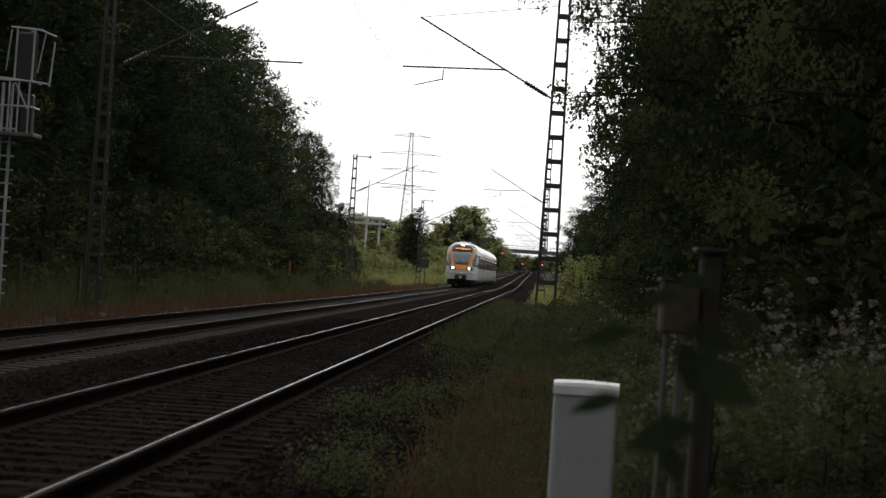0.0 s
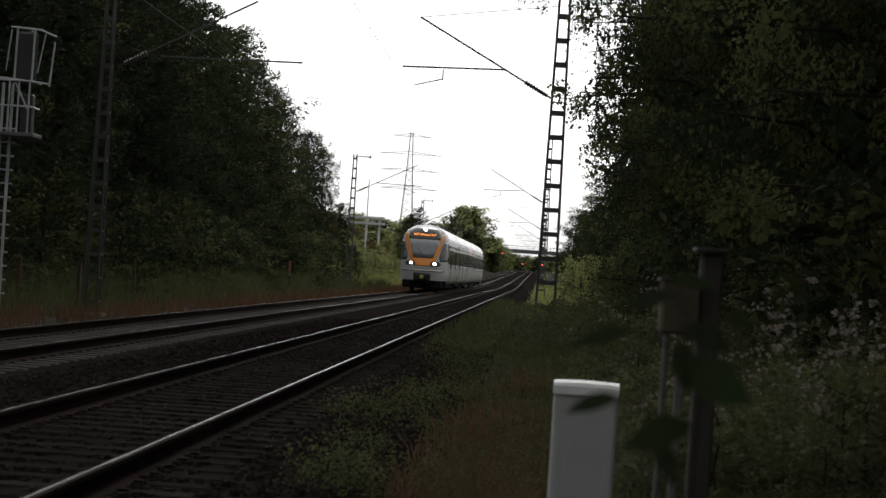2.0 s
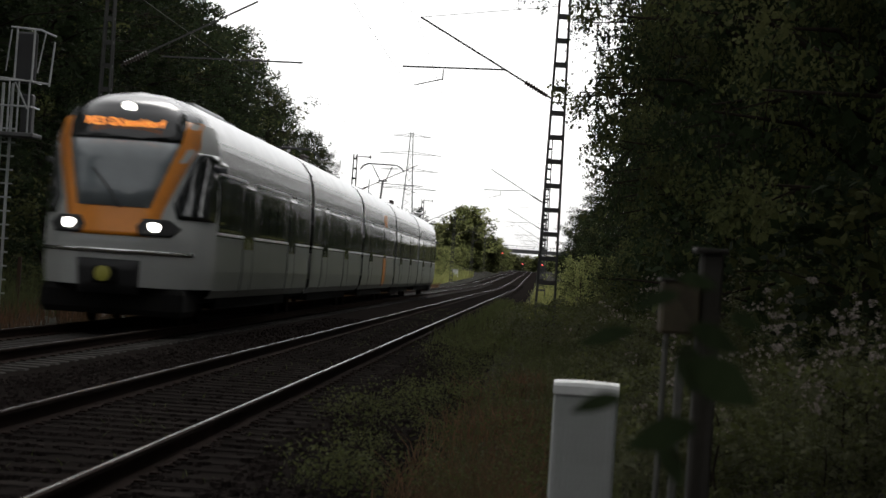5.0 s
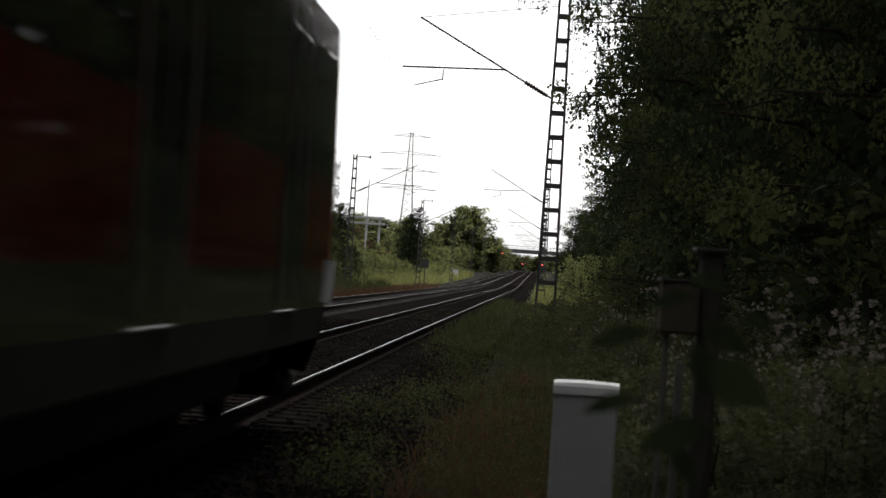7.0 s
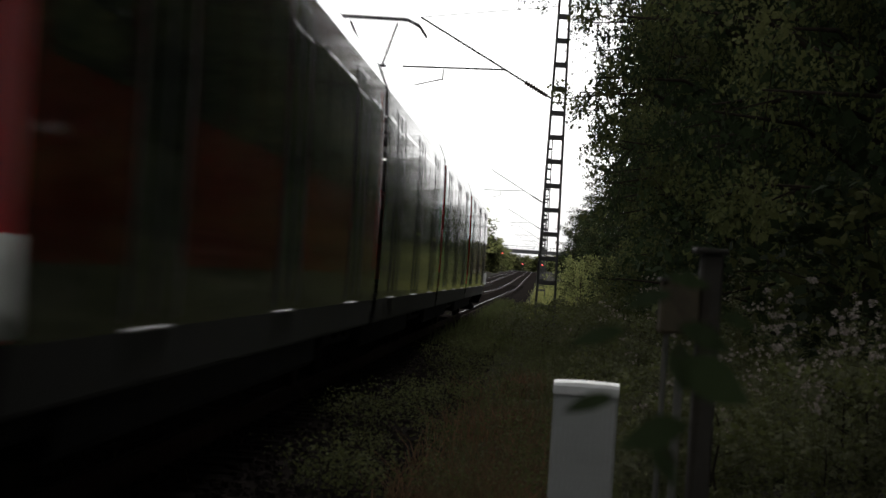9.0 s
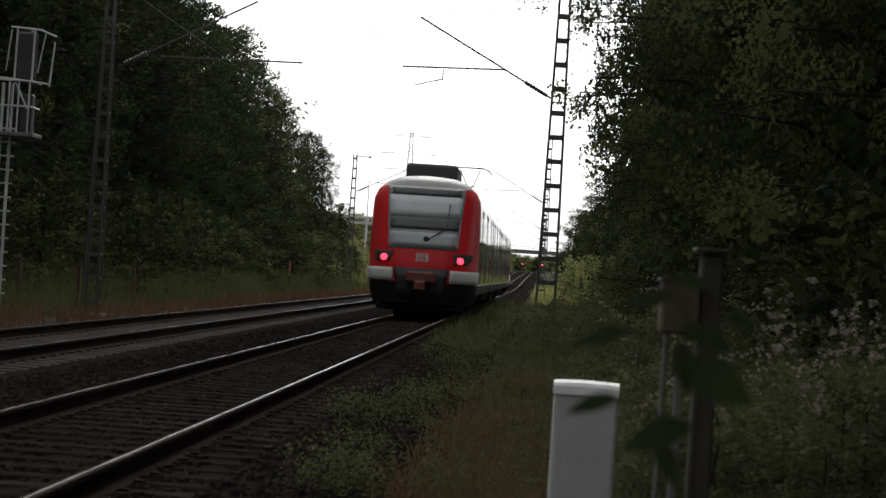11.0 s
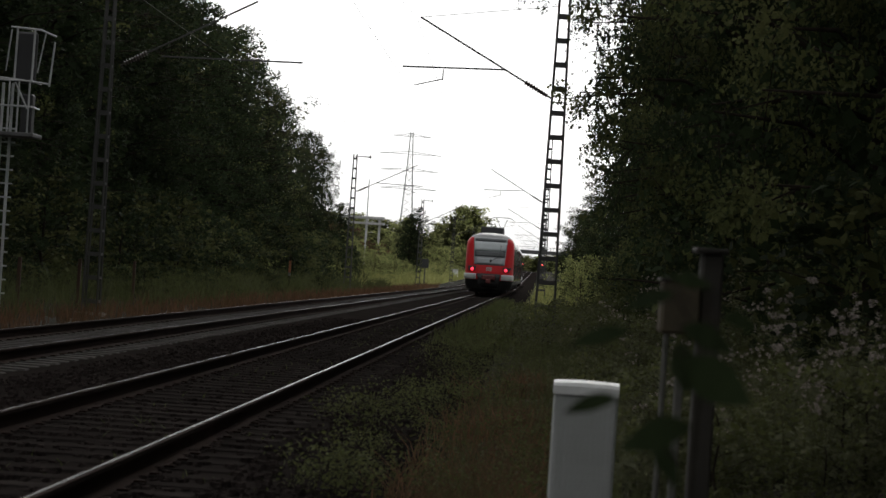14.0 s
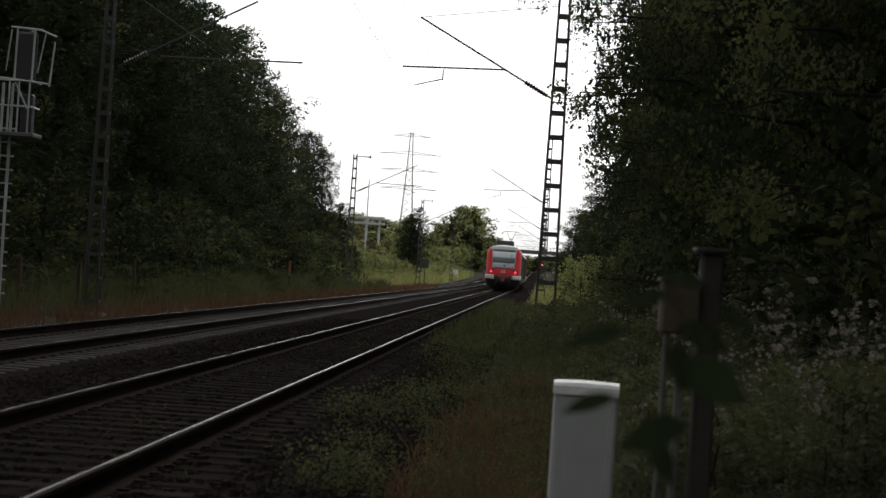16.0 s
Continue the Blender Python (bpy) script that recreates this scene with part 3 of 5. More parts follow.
class Train:
    def __init__(self, root, shape, length):
        self.root, self.shape, self.length, self.cache = root, shape, length, {}

    def shell(self, name, y0, y1, z0, z1, m, label="", parent=None):
        """A stretch of body between two heights, both sides and, where it reaches the top, the roof."""
        sh = self.shape
        zs = [z0] + [z for _, z in sh.profile if z0 < z < z1] + [z1]
        right = [(sh.w(z), z) for z in zs]
        b = Build()
        if z1 >= sh.profile[-1][1] - 1e-6:
            ring = right + [(-x, z) for x, z in right[::-1][1:]]
            b.grid([[Vector((x, y, z)) for x, z in ring] for y in (y0, y1)], flip=True)
        else:
            for sg in (1, -1):
                b.grid([[Vector((sg * x, y, z)) for x, z in right] for y in (y0, y1)], flip=sg > 0)
        return part(name, b, m, parent or self.root, label, smooth=z1 > 3.5)

    def panel(self, name, yc, width, z0, z1, side, m, off=0.012, parent=None, label=""):
        """A pane or leaf lying on the side, with its own edges."""
        key = (name, width, z0, z1, side, m.name, off)
        if key not in self.cache:
            sh = self.shape
            zs = [z0, z0 + 0.04] + [z for _, z in sh.profile if z0 + 0.05 < z < z1 - 0.05] + [z1 - 0.04, z1]
            rows = []
            for y, o in ((-width / 2, -0.02), (-width / 2, off * 0.97), (-width / 2 + 0.03, off), (width / 2 - 0.03, off), (width / 2, off * 0.97), (width / 2, -0.02)):
                row = []
                for i, z in enumerate(zs):
                    oo = o if 0 < i < len(zs) - 1 else min(o, off * 0.5)
                    row.append(Vector((side * (sh.w(z) + oo), y, z)))
                rows.append([Vector((side * (sh.w(z0) - 0.02), y, z0))] + row + [Vector((side * (sh.w(z1) - 0.02), y, z1))])
            self.cache[key] = Build().grid(rows, flip=side > 0).mesh(name, m)
        return piece(name, self.cache[key], parent or self.root, Matrix.Translation((0, yc, 0)), label)

    def nose(self, name, z0, z1, m, turn, label="", nz=10, nu=29):
        sh = self.shape
        rows = []
        for i in range(nz + 1):
            z = z0 + (z1 - z0) * i / nz
            row = []
            for j in range(nu):
                a = -1 + 2 * j / (nu - 1)
                u = math.copysign(1 - (1 - abs(a)) ** 1.6, a)
                row.append(sh.end(u * sh.w(z), z))
            rows.append(row)
        return part(name, Build().grid(rows), m, self.root, label, turn, smooth=True)

    def patch(self, name, outline, m, turn, off=0.02, label="", parent=None, nx=12, sub=3):
        """A plate on the end: rows of (z, left x, right x)."""
        sh, rows, fine = self.shape, [], []
        for (z, a, c), (z2, a2, c2) in zip(outline, outline[1:]):
            for i in range(sub):
                t = i / sub
                fine.append((z + (z2 - z) * t, a + (a2 - a) * t, c + (c2 - c) * t))
        fine.append(outline[-1])
        for i, (z, a, c) in enumerate(fine):
            xs = [a + (c - a) * j / nx for j in range(nx + 1)]
            inner = [sh.end(x, z, off) for x in xs]
            rows.append([sh.end(a, z, -0.02)] + inner + [sh.end(c, z, -0.02)])
        rows = [[sh.end(p.x, outline[0][0], -0.02) for p in rows[0]]] + rows + [[sh.end(p.x, outline[-1][0], -0.02) for p in rows[-1]]]
        return part(name, Build().grid(rows), m, parent or self.root, label, turn if parent is None else None, smooth=True)

    def bogie(self, y):
        b = Build()
        for sx in (-1, 1):
            b.box(sx * 1.0 - 0.12, sx * 1.0 + 0.12, -1.75, 1.75, 0.42, 0.7, bevel=0.05)
            for yy in (-0.6, 0.6):
                b.box(sx * 1.05 - 0.14, sx * 1.05 + 0.14, yy - 0.18, yy + 0.18, 0.5, 0.85, bevel=0.04)
        b.box(-1.0, 1.0, -0.3, 0.3, 0.45, 0.75, bevel=0.04)
        bo = part("bogie", b, UNDER, self.root, "dark steel bogie", Matrix.Translation((0, y, 0)))
        if "wheel" not in self.cache:
            w = Build()
            for sx in (-1, 1):
                m = Matrix.Translation((sx * 0.7535, 0, 0.43)) @ Matrix.Rotation(math.pi / 2, 4, "Y")
                w.lathe([(0.1, -0.07), (0.36, -0.065), (0.43, -0.06), (0.43, 0.06), (0.36, 0.065), (0.1, 0.07)], 20, m)
            w.tube([(-0.75, 0, 0.43), (0.75, 0, 0.43)], 0.09, 8)
            self.cache["wheel"] = w.mesh("wheelset", RUST)
        for yy in (-1.25, 1.25):
            piece("wheelset", self.cache["wheel"], bo, Matrix.Translation((0, yy, 0)))

    def lamp(self, name, x, z, r, m, turn, squash=0.7, off=0.03):
        c = self.shape.end(x, z, off)
        b = Build().lathe([(r * 1.25, -0.03), (r * 1.2, 0.0), (r, 0.005)], 16, Matrix.Translation(c) @ Matrix.Rotation(math.pi / 2, 4, "X") @ Matrix.Diagonal((1, squash, 1, 1)), 1)
        b.lathe([(r, 0.006), (r * 0.8, 0.03), (r * 0.3, 0.04)], 16, Matrix.Translation(c) @ Matrix.Rotation(math.pi / 2, 4, "X") @ Matrix.Diagonal((1, squash, 1, 1)), 0)
        return part(name, b, (m, BLACK), self.root, "", turn, smooth=True)

    def pantograph(self, y, raised, z0):
        b = Build()
        top = 5.7 if raised else z0 + 0.32
        knee = (z0 + 0.25 + (top - z0) * 0.45)
        b.box(-0.55, 0.55, y - 0.5, y + 0.5, z0, z0 + 0.06)
        for sx in (-1, 1):
            for sy in (-1, 1):
                b.lathe([(0.05, 0), (0.09, 0.04), (0.05, 0.08), (0.09, 0.12), (0.05, 0.16)], 8, Matrix.Translation((sx * 0.5, y + sy * 0.45, z0)), 1)
        b.tube([(0, y, z0 + 0.15), (0, y + 1.0, knee)], 0.045, 6)
        for sx in (-1, 1):
            b.tube([(sx * 0.12, y + 1.0, knee), (sx * 0.42, y, top - 0.08)], 0.022, 5)
        b.tube([(-0.2, y + 1.0, knee), (0.2, y + 1.0, knee)], 0.03, 5)
        for dy in (-0.18, 0.18):
            b.tube([(-0.95, y + dy, top - 0.28), (-0.82, y + dy, top - 0.1), (-0.6, y + dy, top), (0.6, y + dy, top), (0.82, y + dy, top - 0.1), (0.95, y + dy, top - 0.28)], 0.022, 5)
        part("pantograph", b, (BOXBLACK, CERAMIC), self.root, "raised black pantograph" if raised else "folded black pantograph")


def build_white_train():
    L = 91.0
    root = thing("passenger_train", "white and grey electric multiple unit with orange nose frame", "train")
    sh = Shape([(1.30, 0.52), (1.40, 0.66), (1.44, 1.0), (1.44, 2.3), (1.42, 2.9), (1.39, 3.15), (1.31, 3.42), (1.12, 3.68), (0.78, 3.9), (0.38, 4.01), (0.0, 4.04)],
               2.5, [(0.4, 0.18), (1.25, 0.03), (1.5, 0.0), (2.0, 0.2), (3.1, 0.72), (3.55, 1.0), (3.8, 1.3), (3.95, 1.8), (4.04, 2.4)], 3.0)
    tr = Train(root, sh, L)
    cars = [0.0, 19.6, 36.6, 53.66, 71.2, L]
    for i in range(5):
        a, c = cars[i] + (2.5 if i == 0 else 0.35), cars[i + 1] - (2.5 if i == 4 else 0.35)
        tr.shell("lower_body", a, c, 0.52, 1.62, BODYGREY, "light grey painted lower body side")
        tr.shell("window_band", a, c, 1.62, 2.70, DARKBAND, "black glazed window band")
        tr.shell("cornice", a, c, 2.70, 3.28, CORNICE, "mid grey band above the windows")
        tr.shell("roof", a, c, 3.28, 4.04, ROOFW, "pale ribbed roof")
        part("underframe", Build().box(-1.15, 1.15, a + 2.4, c - 2.4, 0.3, 0.53), UNDER, root)
        if i < 4:
            g = Build()
            for k in range(5):
                y = c + 0.02 + k * 0.135
                w = 1.36 if k % 2 == 0 else 1.28
                ring = [(w, 0.5), (w, 2.9), (w - 0.14, 3.4), (0.8, 3.72), (-0.8, 3.72), (-w + 0.14, 3.4), (-w, 2.9), (-w, 0.5)]
                g.grid([[Vector((x, yy, z)) for x, z in ring] for yy in (y, y + 0.135)], flip=True)
            part("gangway_bellows", g, BLACK, root, "black rubber gangway bellows")
        for side in (1, -1):
            n = c - a
            doors = (0.27, 0.75) if i in (0, 4) else (0.22, 0.64)
            dy = [a + n * q for q in doors]
            for y in dy:
                hot = i == 2 and y == dy[1]
                d = tr.panel("door", y, 1.5, 0.6, 1.6, side, ORANGE if hot else BODYGREY, 0.008, label="orange door leaf" if hot else "light grey door leaf, shade in its colour")
                tr.panel("door_top", 0, 1.5, 1.62, 2.68, side, DARKBAND, 0.006, parent=d)
                if hot:
                    tr.panel("door_header", 0, 1.5, 2.72, 3.14, side, ORANGE, 0.008, parent=d, label="orange panel over the door")
                for q in (-0.37, 0.37):
                    tr.panel("door_pane", q, 0.6, 1.42 if not hot else 1.68, 2.64, side, DARKGLASS, 0.011, parent=d)
                for q in (-0.76, 0.76):
                    tr.panel("door_edge", q, 0.03, 0.6, 1.6, side, BLACK, 0.012, parent=d)
            y = a + 1.0
            while y < c - 0.9:
                if all(abs(y - q) > 1.5 for q in dy):
                    tr.panel("window", y, 1.42, 1.72, 2.64, side, DARKGLASS, 0.005)
                y += 1.52
            for (p, q) in ((a, dy[0] - 0.8), (dy[0] + 0.8, dy[1] - 0.8), (dy[1] + 0.8, c)):
                for z in (1.64, 2.69):
                    tr.panel("trim_strip", (p + q) / 2, q - p - 0.2, z, z + 0.05, side, FRAME_GLINT, 0.02)
        for q in (0.3, 0.62):
            y = a + (c - a) * q
            rb = Build()
            for k in range(6):
                rb.box(0.35, 0.75, y + k * 0.3, y + k * 0.3 + 0.2, 3.7, 3.93 + 0.02 * (k % 2), bevel=0.02)
            part("roof_vent", rb, ROOFG, root, "grey roof vent hood")
    for y in (4.2, 19.6, 36.6, 53.66, 71.2, L - 4.2):
        tr.bogie(y)
    flip = Matrix.Translation((0, L, 0)) @ Matrix.Rotation(math.pi, 4, "Z")
    for turn in (Matrix(), flip):
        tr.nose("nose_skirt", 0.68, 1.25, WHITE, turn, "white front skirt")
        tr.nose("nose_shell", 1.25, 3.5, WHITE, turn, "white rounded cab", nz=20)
        tr.nose("nose_roof", 3.5, 4.04, GREYBAND, turn, "dark grey front roof dome", nz=9)
        tr.patch("nose_stripe", [(1.22, -1.25, 1.25), (1.29, -1.25, 1.25)], ALU, turn, 0.03)
        # orange frame, then glass, display panel and cab side windows
        tr.patch("nose_frame", [(1.52, -0.62, 0.62), (1.75, -0.76, 0.76), (2.0, -0.82, 0.82), (3.1, -1.2, 1.2), (3.52, -1.17, 1.17)], ORANGE, turn, 0.02, "orange windscreen surround")
        tr.patch("windscreen", [(2.0, -0.6, 0.6), (3.12, -0.93, 0.93)], SCREEN, turn, 0.034, "grey tinted windscreen")
        tr.patch("display_panel", [(3.12, -0.94, 0.94), (3.45, -0.97, 0.97), (3.72, -0.88, 0.88), (3.88, -0.66, 0.66), (3.97, -0.4, 0.4)], DARKGLASS, turn, 0.034, "black destination display panel")
        for sg in (-1, 1):
            pts = [(1.84, 1.02, 1.43), (2.1, 0.93, 1.437), (2.8, 1.13, 1.425), (3.0, 1.2, 1.40)]
            tr.patch("cab_side_window", [(z, min(sg * p, sg * q), max(sg * p, sg * q)) for z, p, q in pts], DARKGLASS, turn, 0.02, nx=6)
            tr.patch("lamp_housing", [(1.53, sg * 0.72 - 0.24, sg * 0.72 + 0.24), (1.68, sg * 0.76 - 0.33, sg * 0.76 + 0.33), (1.82, sg * 0.72 - 0.2, sg * 0.72 + 0.2)], BLACK, turn, 0.036)
            tr.lamp("headlamp", sg * 0.70, 1.68, 0.10, LAMP_W, turn, 0.85, 0.05)
        tr.lamp("top_lamp", 0, 3.70, 0.105, LAMP_W, turn, 0.85, 0.05)
        tr.patch("coupler_recess", [(0.55, -0.5, 0.5), (1.12, -0.52, 0.52)], BLACK, turn, 0.015)
        cp = Build().box(-0.17, 0.17, -0.38, 0.3, 0.72, 1.0, bevel=0.04).lathe([(0.13, 0), (0.13, 0.06), (0.05, 0.08)], 12, Matrix.Translation((0, -0.37, 0.88)) @ Matrix.Rotation(math.pi / 2, 4, "X"), 1)
        part("coupler", cp, (UNDER, YELLOW), root, "coupler with yellow face", turn)
        part("rail_guard", Build().box(-1.2, 1.2, 0.5, 2.4, 0.2, 0.68, bevel=0.1), UNDER, root, "", turn)
        me = text_mesh("RE3 Düsseldorf", 0.2, LED)
        c = sh.end(0, 3.42, 0.075)
        piece("letters", me, root, turn @ Matrix.Translation((0, c.y - 0.02, 3.42)) @ Matrix.Rotation(radians(90 - 22), 4, "X") @ Matrix.Diagonal((1.05, 1, 1, 1)), "orange destination lettering")
        wp = Build().tube([sh.end(0.12, 1.98, 0.05), sh.end(-0.12, 2.3, 0.06), sh.end(-0.42, 2.62, 0.06)], 0.02, 5)
        part("wiper", wp, BLACK, root, "", turn)
        for sg in (-1, 1):
            tr.panel("cab_door_window", 2.95 if turn == Matrix() else L - 2.95, 0.7, 1.84, 2.92, sg, DARKGLASS, 0.014)
            part("camera_pod", Build().box(sg * 1.5 - 0.08, sg * 1.5 + 0.08, 2.3, 2.42, 2.72, 2.82, bevel=0.02), GREYBAND, root, "", turn)
    tr.pantograph(20.8 + 5, False, 4.02)
    tr.pantograph(64.0, True, 4.02)
    rb = Build()
    rb.box(-0.5, 0.5, 5.2, 9.5, 3.72, 4.1, bevel=0.06)
    for turn in (Matrix(), flip):
        part("air_conditioner", rb, ROOFG, root, "grey roof air conditioner", turn)
    return root


def build_red_train():
    L = 69.5
    root = thing("suburban_train", "red suburban electric train with light grey doors and skirt", "train")
    sh = Shape([(1.36, 0.35), (1.47, 0.68), (1.50, 1.0), (1.51, 1.4), (1.51, 2.2), (1.495, 2.9), (1.48, 3.2), (1.37, 3.46), (1.13, 3.68), (0.8, 3.82), (0.4, 3.875), (0.0, 3.885)],
               1.25, [(0.3, 0.12), (0.95, 0.0), (1.4, 0.0), (1.9, 0.12), (3.5, 0.62), (3.75, 0.85), (3.89, 1.2)], 4.2)
    tr = Train(root, sh, L)
    cars = [0.0, 19.1, 34.75, 50.4, L]
    step = Build().box(-0.01, 0.016, -0.6, 0.6, 0.0, 0.012, bevel=0.003).mesh("door_step", mat("step_edge", (0.32, 0.32, 0.32), 0.45, metal=1.0, vary=0.2))
    for i in range(4):
        a, c = cars[i] + (1.25 if i == 0 else 0.3), cars[i + 1] - (1.25 if i == 3 else 0.3)
        tr.shell("skirt", a, c, 0.66, 0.92, SKIRT, "skirt darkened for shade")
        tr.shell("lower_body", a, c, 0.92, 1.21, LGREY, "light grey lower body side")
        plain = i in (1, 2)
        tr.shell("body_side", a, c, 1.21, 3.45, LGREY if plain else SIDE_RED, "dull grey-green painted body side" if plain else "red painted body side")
        tr.shell("roof", a, c, 3.45, 3.885, ROOFG, "grey roof")
        part("underframe", Build().box(-1.15, 1.15, a + 2.6, c - 2.6, 0.3, 0.68, bevel=0.05), UNDER, root)
        if i < 3:
            g = Build()
            for k in range(4):
                y = c + k * 0.15
                w = 1.42 if k % 2 == 0 else 1.33
                ring = [(w, 0.7), (w, 2.9), (w - 0.14, 3.3), (0.8, 3.6), (-0.8, 3.6), (-w + 0.14, 3.3), (-w, 2.9), (-w, 0.45)]
                g.grid([[Vector((x, yy, z)) for x, z in ring] for yy in (y, y + 0.15)], flip=True)
            part("gangway_bellows", g, BLACK, root, "black rubber gangway bellows")
        n = c - a
        dy = [a + n * q for q in (0.17, 0.5, 0.83)]
        for side in (1, -1):
            for y in dy:
                d = tr.panel("door", y, 1.42, 0.96, 3.1, side, LGREY, 0.004, label="light grey sliding door, shade in its colour")
                for q in (-0.35, 0.35):
                    tr.panel("door_pane", q, 0.52, 1.75, 2.9, side, DARKGLASS, 0.008, parent=d)
                piece("door_step", step, root, Matrix.Translation((side * 1.5, y, 0.915)), "bright aluminium door step")
                for q in (-0.73, 0.73):
                    tr.panel("door_edge", q, 0.05, 0.96, 3.1, side, BLACK, 0.009, parent=d)
                tr.panel("door_edge", 0, 0.035, 0.98, 3.08, side, BLACK, 0.012, parent=d)
            ends = [a + 0.2] + sum(([y - 0.85, y + 0.85] for y in dy), []) + [c - 0.2]
            for p, q in zip(ends[::2], ends[1::2]):
                m = max(1, round((q - p) / 1.5))
                if q - p < 0.8:
                    continue
                for k in range(m):
                    w = (q - p) / m
                    tr.panel("window", p + (k + 0.5) * w, w - 0.1, 1.95, 2.95, side, DARKGLASS, 0.004)
            for y, z0 in {0: ((c - 0.3, 1.25),), 2: ((a + 0.25, 2.0),), 3: ((a + 0.3, 1.25),)}.get(i, ()):
                tr.panel("end_strip", y, 0.34, z0, 3.12, side, STRIP_RED, 0.006, label="bright red strip at the car end")
        for q in (0.3, 0.7):
            y = a + n * q
            part("roof_vent", Build().box(-0.5, 0.5, y - 0.6, y + 0.6, 3.74, 3.98, bevel=0.05), ROOFG, root)
        for q in (0.12, 0.4, 0.6, 0.9):
            y = a + n * q
            part("roof_bracket", Build().box(0.95, 1.05, y - 0.05, y + 0.05, 3.55, 3.74, bevel=0.02), BOXBLACK, root)
    for y in (3.4, 19.1, 34.75, 50.4, L - 3.4):
        tr.bogie(y)
    flip = Matrix.Translation((0, L, 0)) @ Matrix.Rotation(math.pi, 4, "Z")
    for turn in (Matrix(), flip):
        tr.nose("nose_skirt", 0.35, 0.93, UNDER, turn, "black front skirt")
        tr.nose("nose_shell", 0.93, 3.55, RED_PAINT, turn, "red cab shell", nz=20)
        tr.nose("nose_roof", 3.55, 3.885, ROOFG, turn, "grey roof cap", nz=6)
        for sg in (-1, 1):
            tr.patch("bumper", [(0.95, min(sg * 0.78, sg * 1.499), max(sg * 0.78, sg * 1.499)), (1.3, min(sg * 0.78, sg * 1.505), max(sg * 0.78, sg * 1.505))], BUMPER, turn, 0.05, "light grey bumper panel", nx=8)
            tr.patch("lamp_housing", [(1.46, sg * 1.06 - 0.2, sg * 1.06 + 0.16), (1.6, sg * 1.08 - 0.22, sg * 1.08 + 0.25), (1.76, sg * 1.08 - 0.22, sg * 1.08 + 0.3)], BLACK, turn, 0.02, "black lamp housing", nx=6)
            tr.lamp("tail_lamp", sg * 1.03, 1.57, 0.10, LAMP_R if turn == Matrix() else LAMP_W, turn, 0.95, 0.03)
        tr.patch("windscreen_panel", [(1.85, -0.95, 0.95), (2.2, -0.97, 0.97), (3.3, -1.05, 1.05), (3.55, -1.05, 1.05)], mat("surround_grey", (0.2, 0.21, 0.22), 0.3, vary=0.15), turn, 0.02, "grey windscreen surround")
        tr.patch("lower_glass", [(2.38, -0.93, 0.93), (2.72, -0.95, 0.95)], SHADE, turn, 0.032)
        tr.patch("windscreen", [(2.72, -0.95, 0.95), (3.3, -1.0, 1.0)], PALE_GLASS, turn, 0.034, "pale grey upper windscreen glass")
        tr.patch("display", [(3.33, -0.95, 0.95), (3.52, -0.95, 0.95)], SHADE, turn, 0.034)
        tr.patch("nose_panel", [(1.9, -0.9, 0.9), (2.3, -0.92, 0.92)], mat("panel_grey", (0.27, 0.29, 0.30), 0.3, vary=0.15), turn, 0.03)
        tr.patch("coupler_recess", [(0.5, -0.62, 0.62), (1.32, -0.76, 0.76)], BLACK, turn, 0.03)
        cp = Build().box(-0.42, 0.42, -0.3, 0.2, 0.92, 1.24, bevel=0.06).box(-0.15, 0.15, -0.5, 0.1, 0.72, 0.98, bevel=0.04)
        part("coupler", cp, mat("coupler_red", (0.12, 0.02, 0.02), 0.6, vary=0.3), root, "dull red coupler cover", turn)
        badge = Build()
        c = sh.end(0, 1.62, 0.03)
        badge.box(-0.17, 0.17, c.y - 0.015, c.y, 1.5, 1.73, 0)
        for x0, x1, z0, z1 in ((-0.13, 0.13, 1.53, 1.55), (-0.13, 0.13, 1.68, 1.70), (-0.1, -0.06, 1.57, 1.66), (0.04, 0.08, 1.57, 1.66), (-0.02, 0.01, 1.57, 1.66)):
            badge.box(x0, x1, c.y - 0.02, c.y - 0.004, z0, z1, 1)
        part("badge", badge, (WHITE, RED_PAINT), root, "small white badge plate", turn)
        part("wiper", Build().tube([sh.end(0.1, 2.1, 0.05), sh.end(0.62, 2.45, 0.05), sh.end(0.66, 3.1, 0.06)], 0.018, 5).lathe([(0.09, 0), (0.06, 0.04)], 10, Matrix.Translation(sh.end(0.08, 2.12, 0.03)) @ Matrix.Rotation(math.pi / 2, 4, "X")), BLACK, root, "", turn)
        part("rail_guard", Build().box(-1.2, 1.2, 0.3, 1.4, 0.15, 0.36, bevel=0.06), UNDER, root, "", turn)
        part("air_conditioner", Build().box(-0.72, 0.72, 2.6, 6.2, 3.72, 4.28, bevel=0.07), BOXBLACK, root, "black roof air conditioner", turn)
    tr.pantograph(36.0, True, 3.87)
    return root


